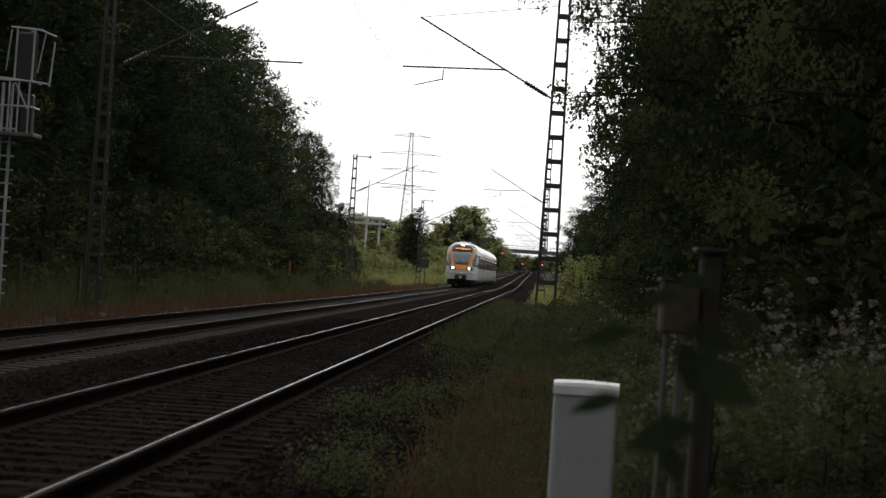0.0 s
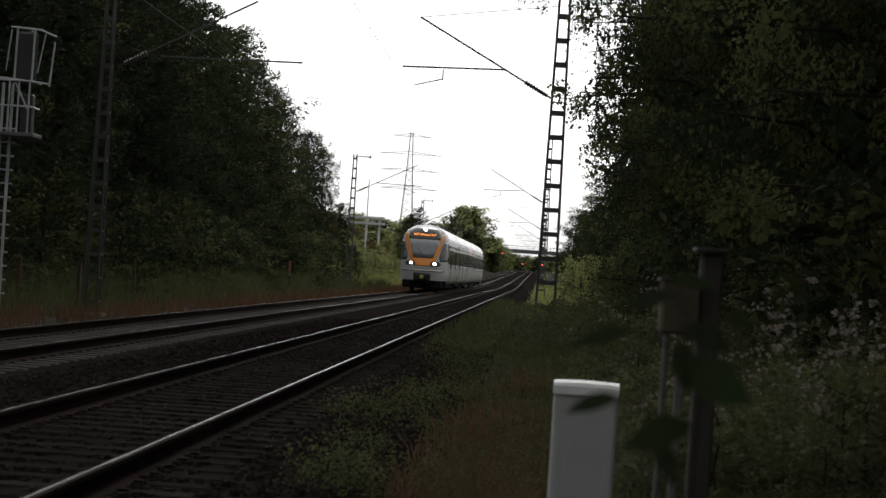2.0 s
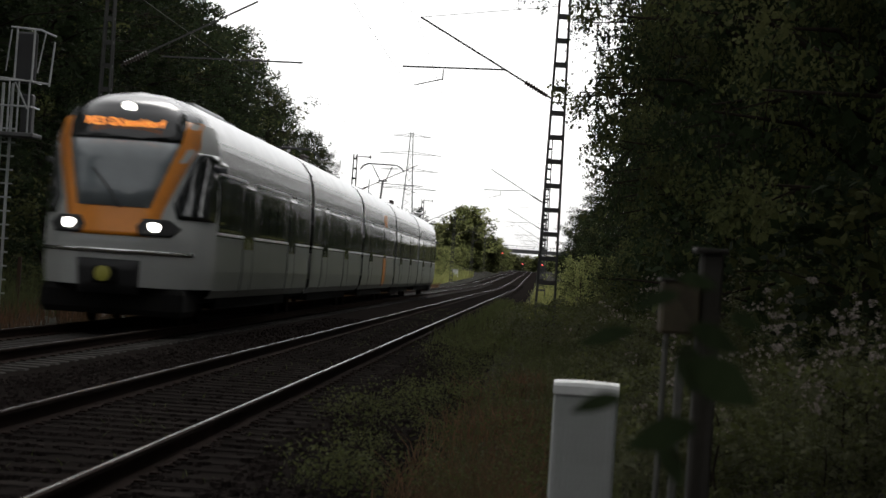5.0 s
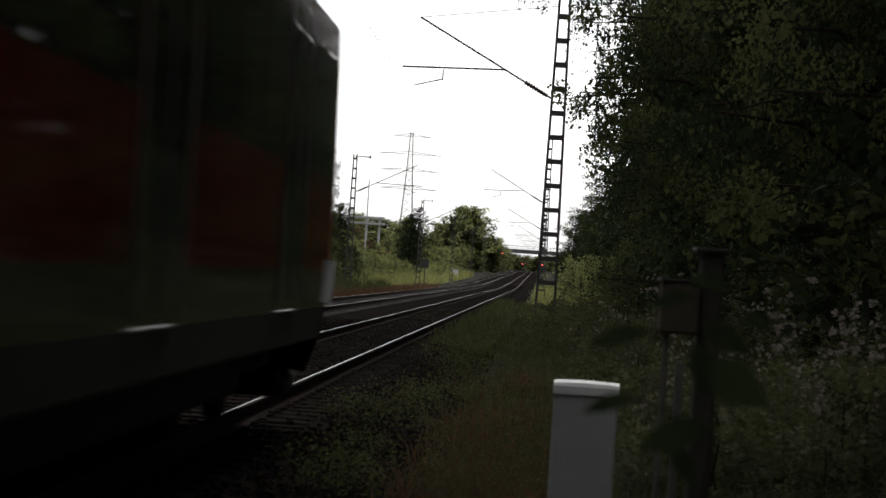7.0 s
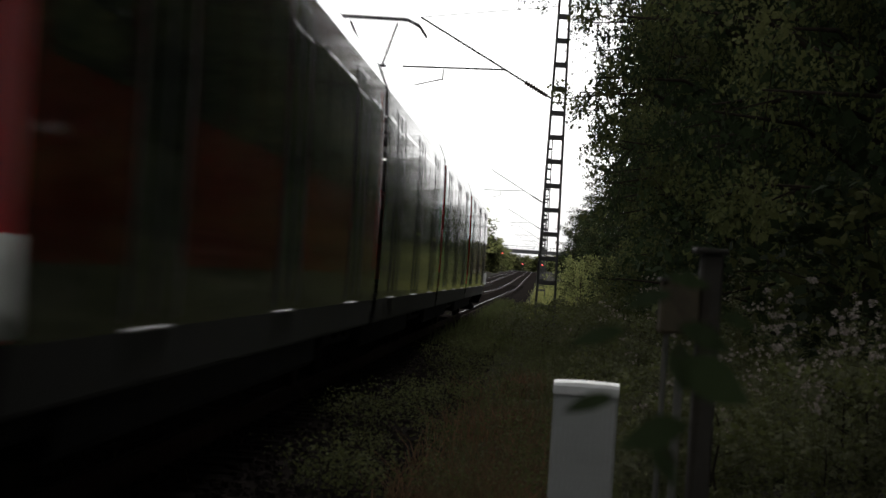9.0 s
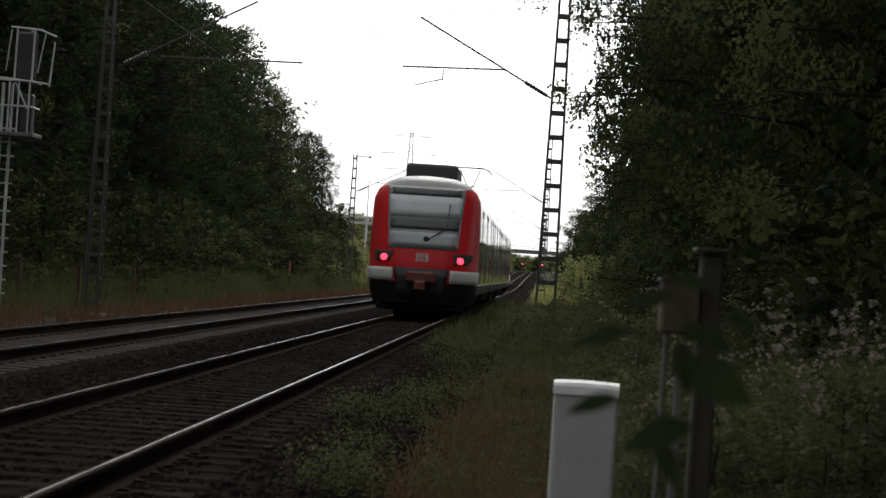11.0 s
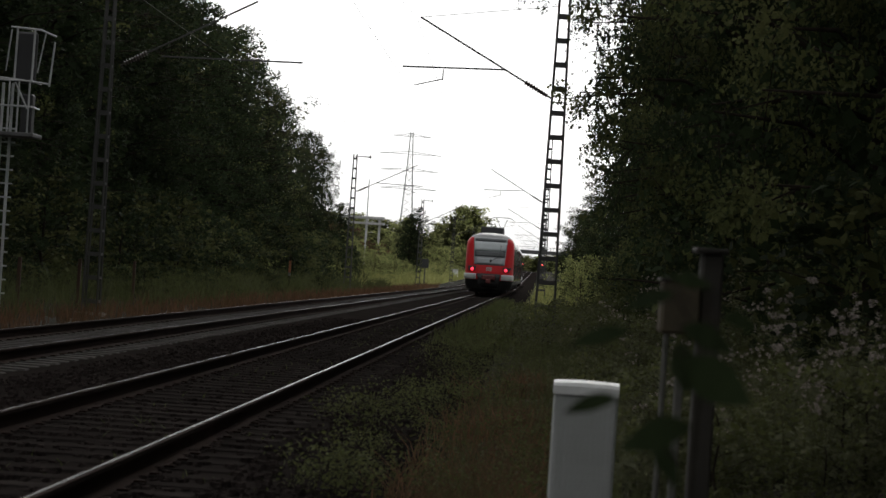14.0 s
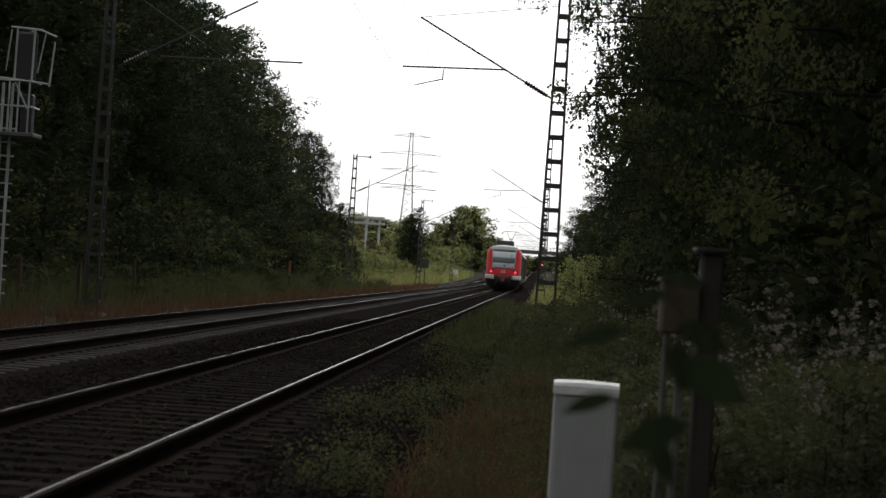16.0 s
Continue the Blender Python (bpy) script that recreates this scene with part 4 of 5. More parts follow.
def motions():
    """Both trains run at a steady speed, each along its own track."""
    walk(WHITE_TRAIN, [(float(t), on_line(-SPACING, 0, 0).copy() @ Matrix.Translation((0, 213.3 - 34.757 * t - 0.032 * (t - 3) ** 2, 0))) for t in range(0, 17)])
    walk(RED_TRAIN, [(float(t), on_line(0, 0, 0) @ Matrix.Translation((0, -250.06 + 28.518 * t + 0.2325 * (t - 10) ** 2 if t < 10 else 36.2 if t == 10 else -242.76 + 28.018 * t, 0))) for t in range(0, 17)])
    base = SAPLING.matrix_world.copy()
    rows = []
    foot = Matrix.Translation((0, 0, -1.35))
    for i in range(65):
        t = i * 0.25
        lean = 3.2 * math.exp(-((t - 6.55) / 0.4) ** 2) - 1.6 * math.exp(-((t - 7.5) / 0.3) ** 2) - 3.3 * math.exp(-((t - 12.0) / 0.35) ** 2) + 1.2 * math.exp(-((t - 11.4) / 0.3) ** 2)
        rows.append((t, base @ foot @ pose(0, 0, 0, 0.25 * math.sin(1.9 * t), lean + 0.25 * math.sin(2.6 * t + 1), 1.5 * math.sin(1.3 * t)) @ foot.inverted()))
    walk(SAPLING, rows)
# ---- verges and undergrowth ----
def blades(rng, n, lat_fn, s_fn, h_fn, w_fn, lean=0.35, clump=0):
    """Bent grass blades standing on the ground; returns quad corners."""
    out = np.empty((n * 8, 3))
    for i in range(n):
        s = s_fn(rng)
        lat = lat_fn(rng, s)
        if noise.noise(Vector((lat * 1.3, s * 0.45, 7))) < -0.12:
            s, lat = s_fn(rng), lat_fn(rng, s)
        p = np.array(place(lat, s, ground_z(lat, s) if (lat < -6.4 or lat > 2.5) else (-0.2 if lat < 2 else -0.33)))
        h, w = h_fn(rng, s), w_fn(rng, s)
        a = rng.uniform(0, 6.283)
        d = np.array([math.cos(a), math.sin(a), 0]) * h * lean * rng.uniform(0.2, 1.5)
        b = rng.uniform(0, 6.283)
        q = np.array([math.cos(b), math.sin(b), 0]) * w
        m = p + d * 0.3 + np.array([0, 0, h * 0.6])
        t = p + d + np.array([0, 0, h])
        out[i * 8:i * 8 + 8] = (p - q, p + q, m + q * 0.8, m - q * 0.8, m - q * 0.8, m + q * 0.8, t + q * 0.15, t - q * 0.15)
    return out


def build_grass():
    rng = np.random.default_rng(8)
    thick = lambda r, s: (0.0022 + 0.00013 * s) * r.uniform(0.7, 1.4)
    def put(name, label, n, lat_fn, s_fn, h_fn, m, w_fn=thick, lean=0.35):
        thing(name, label, "grass", kind="stuff", data=quads_mesh(name, blades(rng, n, lat_fn, s_fn, h_fn, w_fn, lean), m))
    put("verge_grass", "rank green grass on the bank beside the far track", 17000, lambda r, s: -7.2 - 6.5 * r.random(), lambda r: 40 + 130 * r.random(), lambda r, s: r.uniform(0.2, 0.95), GRASS, lean=0.7)
    put("bank_grass", "green grass on the distant bank", 20000, lambda r, s: -7.8 - 14 * r.random() ** 1.3, lambda r: 150 + 240 * r.random(), lambda r, s: r.uniform(0.4, 1.2), GRASS_LIT)
    put("dry_grass", "dry reddish grass along the edge of the ballast", 7000, lambda r, s: -6.35 - 1.4 * r.random() ** 1.5, lambda r: 38 + 190 * r.random() ** 1.4, lambda r, s: r.uniform(0.1, 0.45), DRY)
    put("path_grass", "dry brown grass and stalks beside the near track", 4400, lambda r, s: r.normal(3.2, 0.16) if r.random() < 0.6 else r.normal(2.75, 0.2), lambda r: r.choice([14.5, 16.2, 19.0, 23.5, 31.0]) + 0.8 * r.normal(), lambda r, s: r.uniform(0.08, 0.4), STALK, lean=0.6)
    put("edge_grass", "green grass beside the near track", 4800, lambda r, s: max(2.7 if s < 40 else 2.3, r.normal(3.65 + 0.002 * s, 0.5)), lambda r: 14 + 150 * r.random() ** 1.6, lambda r, s: r.uniform(0.12, 0.45), GRASS, lean=0.6)
    put("near_verge_grass", "bright grass on the verge further along", 8000, lambda r, s: 2.8 + 5 * r.random(), lambda r: 88 + 230 * r.random() ** 1.3, lambda r, s: r.uniform(0.3, 0.8), GRASS_LIT)
    put("shoulder_grass", "tufts of yellowish grass on the ballast shoulder", 2600, lambda r, s: 1.15 + 1.5 * r.random(), lambda r: 46 + 75 * r.random(), lambda r, s: r.uniform(0.1, 0.42), GRASS, lean=0.5)
    put("track_weeds", "sparse low weeds growing in the ballast", 1100, lambda r, s: r.choice([r.normal(0, 0.35), r.normal(1.6, 0.35), r.normal(2.2, 0.25)]), lambda r: 15 + 80 * r.random() ** 1.3, lambda r, s: r.uniform(0.03, 0.10), GRASS, lambda r, s: 0.005 + 0.00014 * s, 1.0)


def weed_meshes(seed, height, fluffy):
    rng = np.random.default_rng(seed)
    st, leaf, fl = Build(), [], []
    for k in range(5):
        a = rng.uniform(0, 6.28)
        foot = Vector((rng.normal() * 0.12, rng.normal() * 0.12, -0.1))
        h = height * rng.uniform(0.7, 1.1)
        top = foot + Vector((math.cos(a) * 0.22 * h, math.sin(a) * 0.22 * h, h))
        mid = foot.lerp(top, 0.5) + Vector((0, 0, 0.06))
        st.tube([foot, mid, top], 0.005, 3, r1=0.0025)
        for j in range(54):
            t = 0.04 + 0.94 * j / 54
            c = np.array(foot.lerp(mid, t * 2) if t < 0.5 else mid.lerp(top, t * 2 - 1))
            b = rng.uniform(0, 6.28)
            L = rng.uniform(0.05, 0.115) * (1.15 - 0.5 * t)
            d = np.array([math.cos(b), math.sin(b), rng.uniform(-0.4, 0.4)])
            q = np.array([-math.sin(b), math.cos(b), rng.normal() * 0.3]) * L * 0.24
            dn = np.array([0, 0, -0.15 * L])
            leaf += [c + d * 0.01, c + d * L * 0.5 + q, c + d * L + dn, c + d * L * 0.5 - q]
        if fluffy and k < 3:
            for j in range(6):
                c0 = np.array(top) + np.array([0, 0, 0.04]) + rng.normal(size=3) * np.array([0.065, 0.065, 0.028])
                puff = rng.uniform(0.6, 1.25)
                for _ in range(18):
                    d = rng.normal(size=3)
                    d /= np.linalg.norm(d)
                    e = np.cross(d, rng.normal(size=3))
                    e /= np.linalg.norm(e)
                    c = c0 + d * np.array([1, 1, 0.8]) * 0.028 * puff * rng.random() ** 0.5
                    r = rng.uniform(0.006, 0.014)
                    g = np.cross(d, e)
                    fl += [c - e * r, c + g * r * 0.7, c + e * r, c - g * r * 0.7]
    return st.mesh("stems", WEED_STEM), quads_mesh("leaves", np.array(leaf), LEAF_WEED if seed % 2 else LEAF_OLIVE), quads_mesh("seed_heads", np.array(fl), FLUFF) if fluffy else None


def build_weeds():
    rng = random.Random(12)
    kinds = [weed_meshes(60 + i, 1.25 + 0.1 * i, i < 2) for i in range(5)]
    for i in range(255):
        s = 15 + 50 * rng.random() ** 1.25
        lat = 3.75 + (0.7 + 0.075 * s) * rng.random() + 0.2 * rng.random()
        tufted = (lat > 4.3 and s < 28) or (lat < 6 and 34 < s < 52)
        k = rng.choice(kinds[:3] if tufted else kinds[2:])
        size = min(1.3, 0.55 + 0.32 * (lat - 3.7)) * rng.uniform(0.7, 1.1) * (0.82 if s < 28 else 1.0)
        m = scaled(on_line(lat, s, ground_z(lat, s), rng.uniform(0, 360)), size)
        root = thing("weed_plant", "tall weed with pale fluffy seed heads" if k[2] else "tall leafy green weed on the verge", "plant", m, group="weeds beside the near track")
        tagged(piece("stem", k[0], root), kind="stuff")
        tagged(piece("foliage", k[1], root), kind="stuff")
        if k[2]:
            tagged(piece("seed_head", k[2], root, None, "pale pinkish seed heads"), kind="stuff")
    for i in range(48):
        s = 15 + 30 * rng.random() ** 1.3
        lat = rng.gauss(3.35, 0.38)
        if lat < 2.7:
            continue
        k = kinds[2 + i % 3]
        root = thing("weed_plant", "short dark leafy weed beside the path", "plant", scaled(on_line(lat, s, ground_z(lat, s), rng.uniform(0, 360)), rng.uniform(0.25, 0.5)), group="weeds beside the near track")
        tagged(piece("stem", k[0], root), kind="stuff")
        tagged(piece("foliage", k[1], root), kind="stuff")
    # low bramble mounds between the weeds
    bram = [make_tree(70 + i, 0.9, 0.8, 1150, 0.055, low=0.02, mats=(LEAF_WEED, LEAF_OLIVE), share=0.4) for i in range(3)]
    for i in range(90):
        s = 15 + 50 * rng.random() ** 1.2
        lat = 3.9 + (0.5 + 0.08 * s) * rng.random()
        plant_tree("bramble", rng.choice(bram), scaled(on_line(lat, s, ground_z(lat, s) - 0.05, rng.uniform(0, 360)), rng.uniform(0.6, 1.2)), "low dark bramble bush among the weeds", "brambles beside the near track", "shrub")
    for lat, s in ((2.95, 50), (3.5, 51.5), (4.1, 50.5), (3.1, 53.5), (3.9, 54), (4.5, 53), (2.7, 56.5), (4.6, 47), (3.4, 47.5)):
        plant_tree("bramble", rng.choice(bram), scaled(on_line(lat, s, ground_z(lat, s) - 0.05, rng.uniform(0, 360)), rng.uniform(0.95, 1.3)), "low dark bramble bush at the foot of the mast", "brambles beside the near track", "shrub")
    lit = np.random.default_rng(77)
    n = 14000
    flat = np.empty((n * 4, 3))
    for i in range(n):
        s = 14.5 + 34 * lit.random() ** 1.5
        lat = min(5.4, 2.3 + 1.2 * lit.random() + 0.4 * abs(lit.normal()))
        p = place(lat, s, (ground_z(lat, s) if lat > 2.75 else -0.5 + 0.36 * (2.75 - lat)) + 0.012)
        a, L = lit.uniform(0, 6.28), lit.uniform(0.012, 0.045)
        d = Vector((math.cos(a), math.sin(a), lit.normal() * 0.35)) * L
        q = Vector((-math.sin(a), math.cos(a), lit.normal() * 0.35)) * L * 0.5
        flat[i * 4:i * 4 + 4] = [tuple(p - d), tuple(p + q), tuple(p + d), tuple(p - q)]
    thing("leaf_litter", "dead leaves and chippings lying on the path", "litter", kind="stuff", data=quads_mesh("leaf_litter", flat, LITTER))
    low = [make_tree(75 + i, 0.3, 0.35, 220, 0.03, low=0.02, mats=(LEAF_OLIVE, GRASS), share=0.3) for i in range(2)]
    for i in range(210):
        s = 15 + 45 * rng.random() ** 1.3
        lat = rng.gauss(2.0, 0.17) if i % 3 == 1 else rng.gauss(3.0, 0.35)
        plant_tree("weed_tuft", rng.choice(low), scaled(on_line(lat, s, -0.5 + 0.36 * (2.75 - lat) if lat < 2.6 else ground_z(lat, s), rng.uniform(0, 360)), rng.uniform(0.5, 1.2)), "small green weed tuft on the ballast shoulder", "weed tufts on the shoulder", "plant")


def build_undergrowth():
    rng = random.Random(21)
    dark = [make_tree(80 + i, 3.0, 1.7, 1600, 0.17, low=0.02, mats=(LEAF, LEAF_OLIVE), share=0.35) for i in range(3)]
    s = 42.0
    while s < 175:
        lat = -11.2 + rng.uniform(-0.7, 0.5)
        plant_tree("shrub", rng.choice(dark), scaled(on_line(lat, s, ground_z(lat, s) - 0.1, rng.uniform(0, 360)), rng.uniform(0.7, 1.25)), "dark leafy shrub under the trees", "shrubs under the wood", "shrub")
        s += 3.6
    for i in range(16):
        s = 24 + 4.2 * i
        lat = 6.6 + rng.uniform(-0.4, 0.6)
        plant_tree("shrub", rng.choice(dark), scaled(on_line(lat, s, ground_z(lat, s) - 0.1, rng.uniform(0, 360)), rng.uniform(0.7, 1.0)), "dark leafy shrub under the trees", "shrubs under the wood", "shrub")
    # distant bank
    for lat, s, k, kind in ((-10.5, 178, 0.7, 0), (-11.5, 186, 0.9, 1), (-12.5, 194, 0.95, 0), (-13.5, 203, 0.9, 1), (-11.6, 214, 0.6, 0), (-15, 220, 1.0, 1), (-13, 238, 0.9, 0), (-12.2, 256, 0.8, 1),
                            (-14, 270, 1.1, 0), (-12.6, 288, 0.9, 1), (-13.5, 305, 1.1, 0), (-12.4, 325, 1.0, 1), (-13.2, 345, 1.2, 0), (-12.6, 370, 1.1, 1), (-12.4, 395, 1.2, 0), (-12.0, 425, 1.2, 1), (-12, 450, 1.3, 0)):
        plant_tree("shrub", (BUSH[kind]), scaled(on_line(lat, s, ground_z(lat, s) - 0.2, rng.uniform(0, 360)), k * 1.15), "light green shrub on the distant bank", "shrubs on the bank", "shrub")
    for i in range(34):
        s = 112 + 4.6 * i
        lat = -10.2 - 2.6 * rng.random() - (1.0 if s > 190 else 0)
        plant_tree("shrub", BUSH[i % 2] if i % 3 else dark[0], scaled(on_line(lat, s, ground_z(lat, s) - 0.1, rng.uniform(0, 360)), rng.uniform(0.35, 0.75)), "light green shrub on the distant bank", "shrubs on the bank", "shrub")
    for i in range(46):
        s = 46 + 2.7 * i
        lat = -7.9 - 2.8 * rng.random()
        plant_tree("shrub", dark[i % 3], scaled(on_line(lat, s, ground_z(lat, s) - 0.05, rng.uniform(0, 360)), rng.uniform(0.2, 0.42)), "low dark bush in the rough grass", "low bushes on the verge", "shrub")
    for i in range(30):
        s = 168 + 6.5 * i
        lat = -8.6 - 3.6 * rng.random()
        plant_tree("shrub", BUSH[i % 2], scaled(on_line(lat, s, ground_z(lat, s) - 0.1, rng.uniform(0, 360)), rng.uniform(0.35, 0.8)), "light green shrub on the distant bank", "shrubs on the bank", "shrub")
    for lat, s, k in ((-15.5, 232, 1.0), (-13.0, 226, 0.8), (-17, 225, 1.0)):
        plant_tree("shrub", RED, scaled(on_line(lat, s, ground_z(lat, s) - 0.2, rng.uniform(0, 360)), k), "reddish brown shrub on the bank", "shrubs on the bank", "shrub")
    plant_tree("tree", TALL[0], scaled(on_line(-10.6, 250, 0.6, 40), 0.52, 0.5), "slender dark tree on the bank", "distant trees")
    plant_tree("tree", TALL[2], scaled(on_line(-9.9, 252, 0.6, 140), 0.42, 0.56), "slender dark tree on the bank", "distant trees")
    plant_tree("tree", TALL[1], scaled(on_line(-12.4, 185, 0.4, 90), 0.45, 0.44), "small dark tree at the end of the wood", "distant trees")
    plant_tree("tree", TALL[1], scaled(on_line(-11.6, 256, 0.6, 200), 0.36, 0.32), "slender dark tree on the bank", "distant trees")
    for lat, s, k, kz in ((-11.6, 500, 1.7, 1.02), (-15, 520, 1.7, 0.95), (-8.6, 560, 1.0, 0.68), (-9.0, 600, 1.0, 0.62), (-8.6, 660, 1.0, 0.55), (-8.8, 720, 1.1, 0.5), (-9, 790, 1.2, 0.5), (-24, 480, 1.5, 0.62), (-30, 490, 1.6, 0.6), (-36, 500, 1.6, 0.66), (-42, 510, 1.8, 0.68), (-49, 520, 1.8, 0.7), (-19.5, 540, 1.5, 0.62), (-56, 540, 1.9, 0.75), (-27, 450, 1.3, 0.4), (-22, 440, 1.2, 0.36), (-33, 450, 1.3, 0.42), (-17, 430, 1.1, 0.36), (-40, 380, 1.5, 0.7), (-34, 340, 1.4, 0.62), (-28, 300, 1.3, 0.6), (-14, 1050, 2, 0.6), (-4, 1100, 2, 0.55), (6, 1080, 2, 0.55), (16, 1060, 2.2, 0.7), (28, 1040, 2.2, 0.8), (-26, 1050, 2.2, 0.8), (-9, 1010, 1.5, 0.5), (1, 1020, 1.5, 0.48), (-19, 1000, 2, 0.7), (11, 1000, 1.6, 0.55), (-14, 980, 1.4, 0.45), (21, 990, 2, 0.7)):
        plant_tree("tree", rng.choice(FAR), scaled(on_line(lat, s, ground_z(lat, s) - 0.3, rng.uniform(0, 360)), k * 0.62, kz), "rounded green tree in the distance", "distant trees")


def build_birch():
    """A birch whose hanging twigs reach out over the line."""
    rng = np.random.default_rng(31)
    s0 = 42.0
    root = thing("birch_tree", "birch with thin hanging twigs reaching over the track", "tree", group="trees along the near track")
    b = Build()
    b.tube([place(7.2, s0, -0.4), place(7.1, s0, 4), place(6.8, s0, 8), place(6.5, s0, 13)], 0.16, 9, r1=0.05)
    part("trunk", b, BARK, root, smooth=True)
    leaf = []
    limb, hang = Build(), Build()
    for k, (lat0, lat1, n, z0, z1) in enumerate(((2.55, 3.2, 8, 5.75, 6.05), (3.45, 4.5, 34, 4.3, 5.9))):
        limb.tube([place(6.8, s0, 6.6), place(5.0, s0 + 0.2, 7.1), place(lat0 + 0.3, s0 + 0.3, 6.9)], 0.05, 6, r1=0.012)
        for i in range(n):
            lat = lat0 + (lat1 - lat0) * rng.random()
            s = s0 + rng.normal() * 0.6
            low = z0 + (z1 - z0) * rng.random() + (0.0 if k == 0 else 0.35 * (1 - (lat - lat0)))
            top = place(lat, s, 6.95)
            end = place(lat + rng.normal() * 0.08, s, low)
            hang.tube([top, top.lerp(end, 0.5) + Vector((rng.normal() * 0.04, 0, 0)), end], 0.004, 4, r1=0.002)
            pts = [top.lerp(end, t) for t in np.linspace(0.1, 1, 9)]
            leaf.append(leaf_cloud(rng, [tuple(p) for p in pts], [0.06] * 9, 60, 0.045, droop=0.8)[0])
    part("limb", limb, BARK, root, smooth=True)
    tagged(part("twig", hang, BARK, root), kind="stuff")
    tagged(piece("foliage", quads_mesh("foliage", np.concatenate(leaf), LEAF), root), kind="stuff")


# ---- small structures ----
CABINET = mat("cabinet_grey", (0.34, 0.35, 0.34), 0.6, vary=0.16, scale=5, bump=0.001, grain=60, tint=(0.29, 0.30, 0.285))
CAP = mat("cabinet_cap", (0.62, 0.63, 0.61), 0.5, vary=0.15, scale=6)
WOOD = mat("weathered_wood", (0.034, 0.03, 0.024), 0.9, vary=0.5, scale=5, bump=0.004, grain=40)
PALE_POST = mat("pale_post", (0.10, 0.098, 0.088), 0.85, vary=0.3, scale=5)
SIGNAL_BLACK = mat("signal_black", (0.02, 0.02, 0.021), 0.6, vary=0.3)
VIADUCT = mat("viaduct_concrete", (0.42, 0.42, 0.41), 0.85, vary=0.3, scale=0.4)
DECK = mat("bridge_concrete", (0.09, 0.09, 0.092), 0.9, vary=0.3, scale=0.4)
SIGNAL_RED = mat("signal_red", (1.0, 0.08, 0.06), 0.3, vary=0.0, glow=5.0)


def build_cabinet():
    g = -0.32
    root = thing("cable_cabinet", "pale grey ribbed cable cabinet standing in the weeds", "cabinet", on_line(3.528, 12.25, g, -2.0))
    H = 0.755 - g
    b = Build().box(-0.163, 0.163, 0.0, 0.2, -0.1, H - 0.06, bevel=0.012)
    part("body", b, CABINET, root, smooth=False)
    rib = Build().box(-0.006, 0.006, -0.006, 0.004, 0.03, H - 0.1).mesh("rib", CABINET)
    for i in range(11):
        piece("rib", rib, root, Matrix.Translation((-0.13 + i * 0.026, 0, 0)))
    cap = Build()
    rows = []
    for y, zz in ((-0.018, 0.0), (-0.018, 0.042), (-0.004, 0.056), (0.1, 0.066), (0.2, 0.056), (0.215, 0.042), (0.215, 0.0)):
        rows.append([Vector((x, y, H - 0.06 + zz + 0.006 * (1 - (x / 0.166) ** 2) * (zz > 0.05))) for x in (-0.166, -0.155, -0.08, 0, 0.08, 0.155, 0.166)])
    cap.grid(rows)
    for sg in (0, 6):
        cap.add([r[sg] for r in rows], [tuple(range(7)) if sg else tuple(range(6, -1, -1))])
    part("cap", cap, CAP, root, "pale slightly domed lid")


def build_post():
    g = -0.3
    root = thing("post_with_box", "weathered wooden post carrying a brown junction box", "post", on_line(3.92, 10.4, g, 6))
    part("post", Build().box(0.03, 0.125, 0.03, 0.12, -0.2, 1.42 - g, bevel=0.012), WOOD, root)
    part("post_cap", Build().box(0.0, 0.14, 0.01, 0.14, 1.42 - g, 1.445 - g, bevel=0.008), WOOD, root)
    part("junction_box", Build().box(-0.14, 0.028, -0.02, 0.1, 1.07 - g, 1.29 - g, bevel=0.012), mat("brown_box", (0.055, 0.042, 0.022), 0.7, vary=0.4, scale=6), root, "brown junction box")
    part("box_lid", Build().box(-0.15, 0.04, -0.03, 0.11, 1.29 - g, 1.305 - g, bevel=0.004), WOOD, root)
    part("conduit", Build().tube([(-0.11, 0.04, -0.2), (-0.105, 0.04, 1.07 - g)], 0.013, 8), PALE_POST, root, "pale grey conduit")
    part("stake", Build().box(-0.055, -0.02, 0.02, 0.06, -0.2, 0.95 - g, bevel=0.006), PALE_POST, root, "pale split stake")


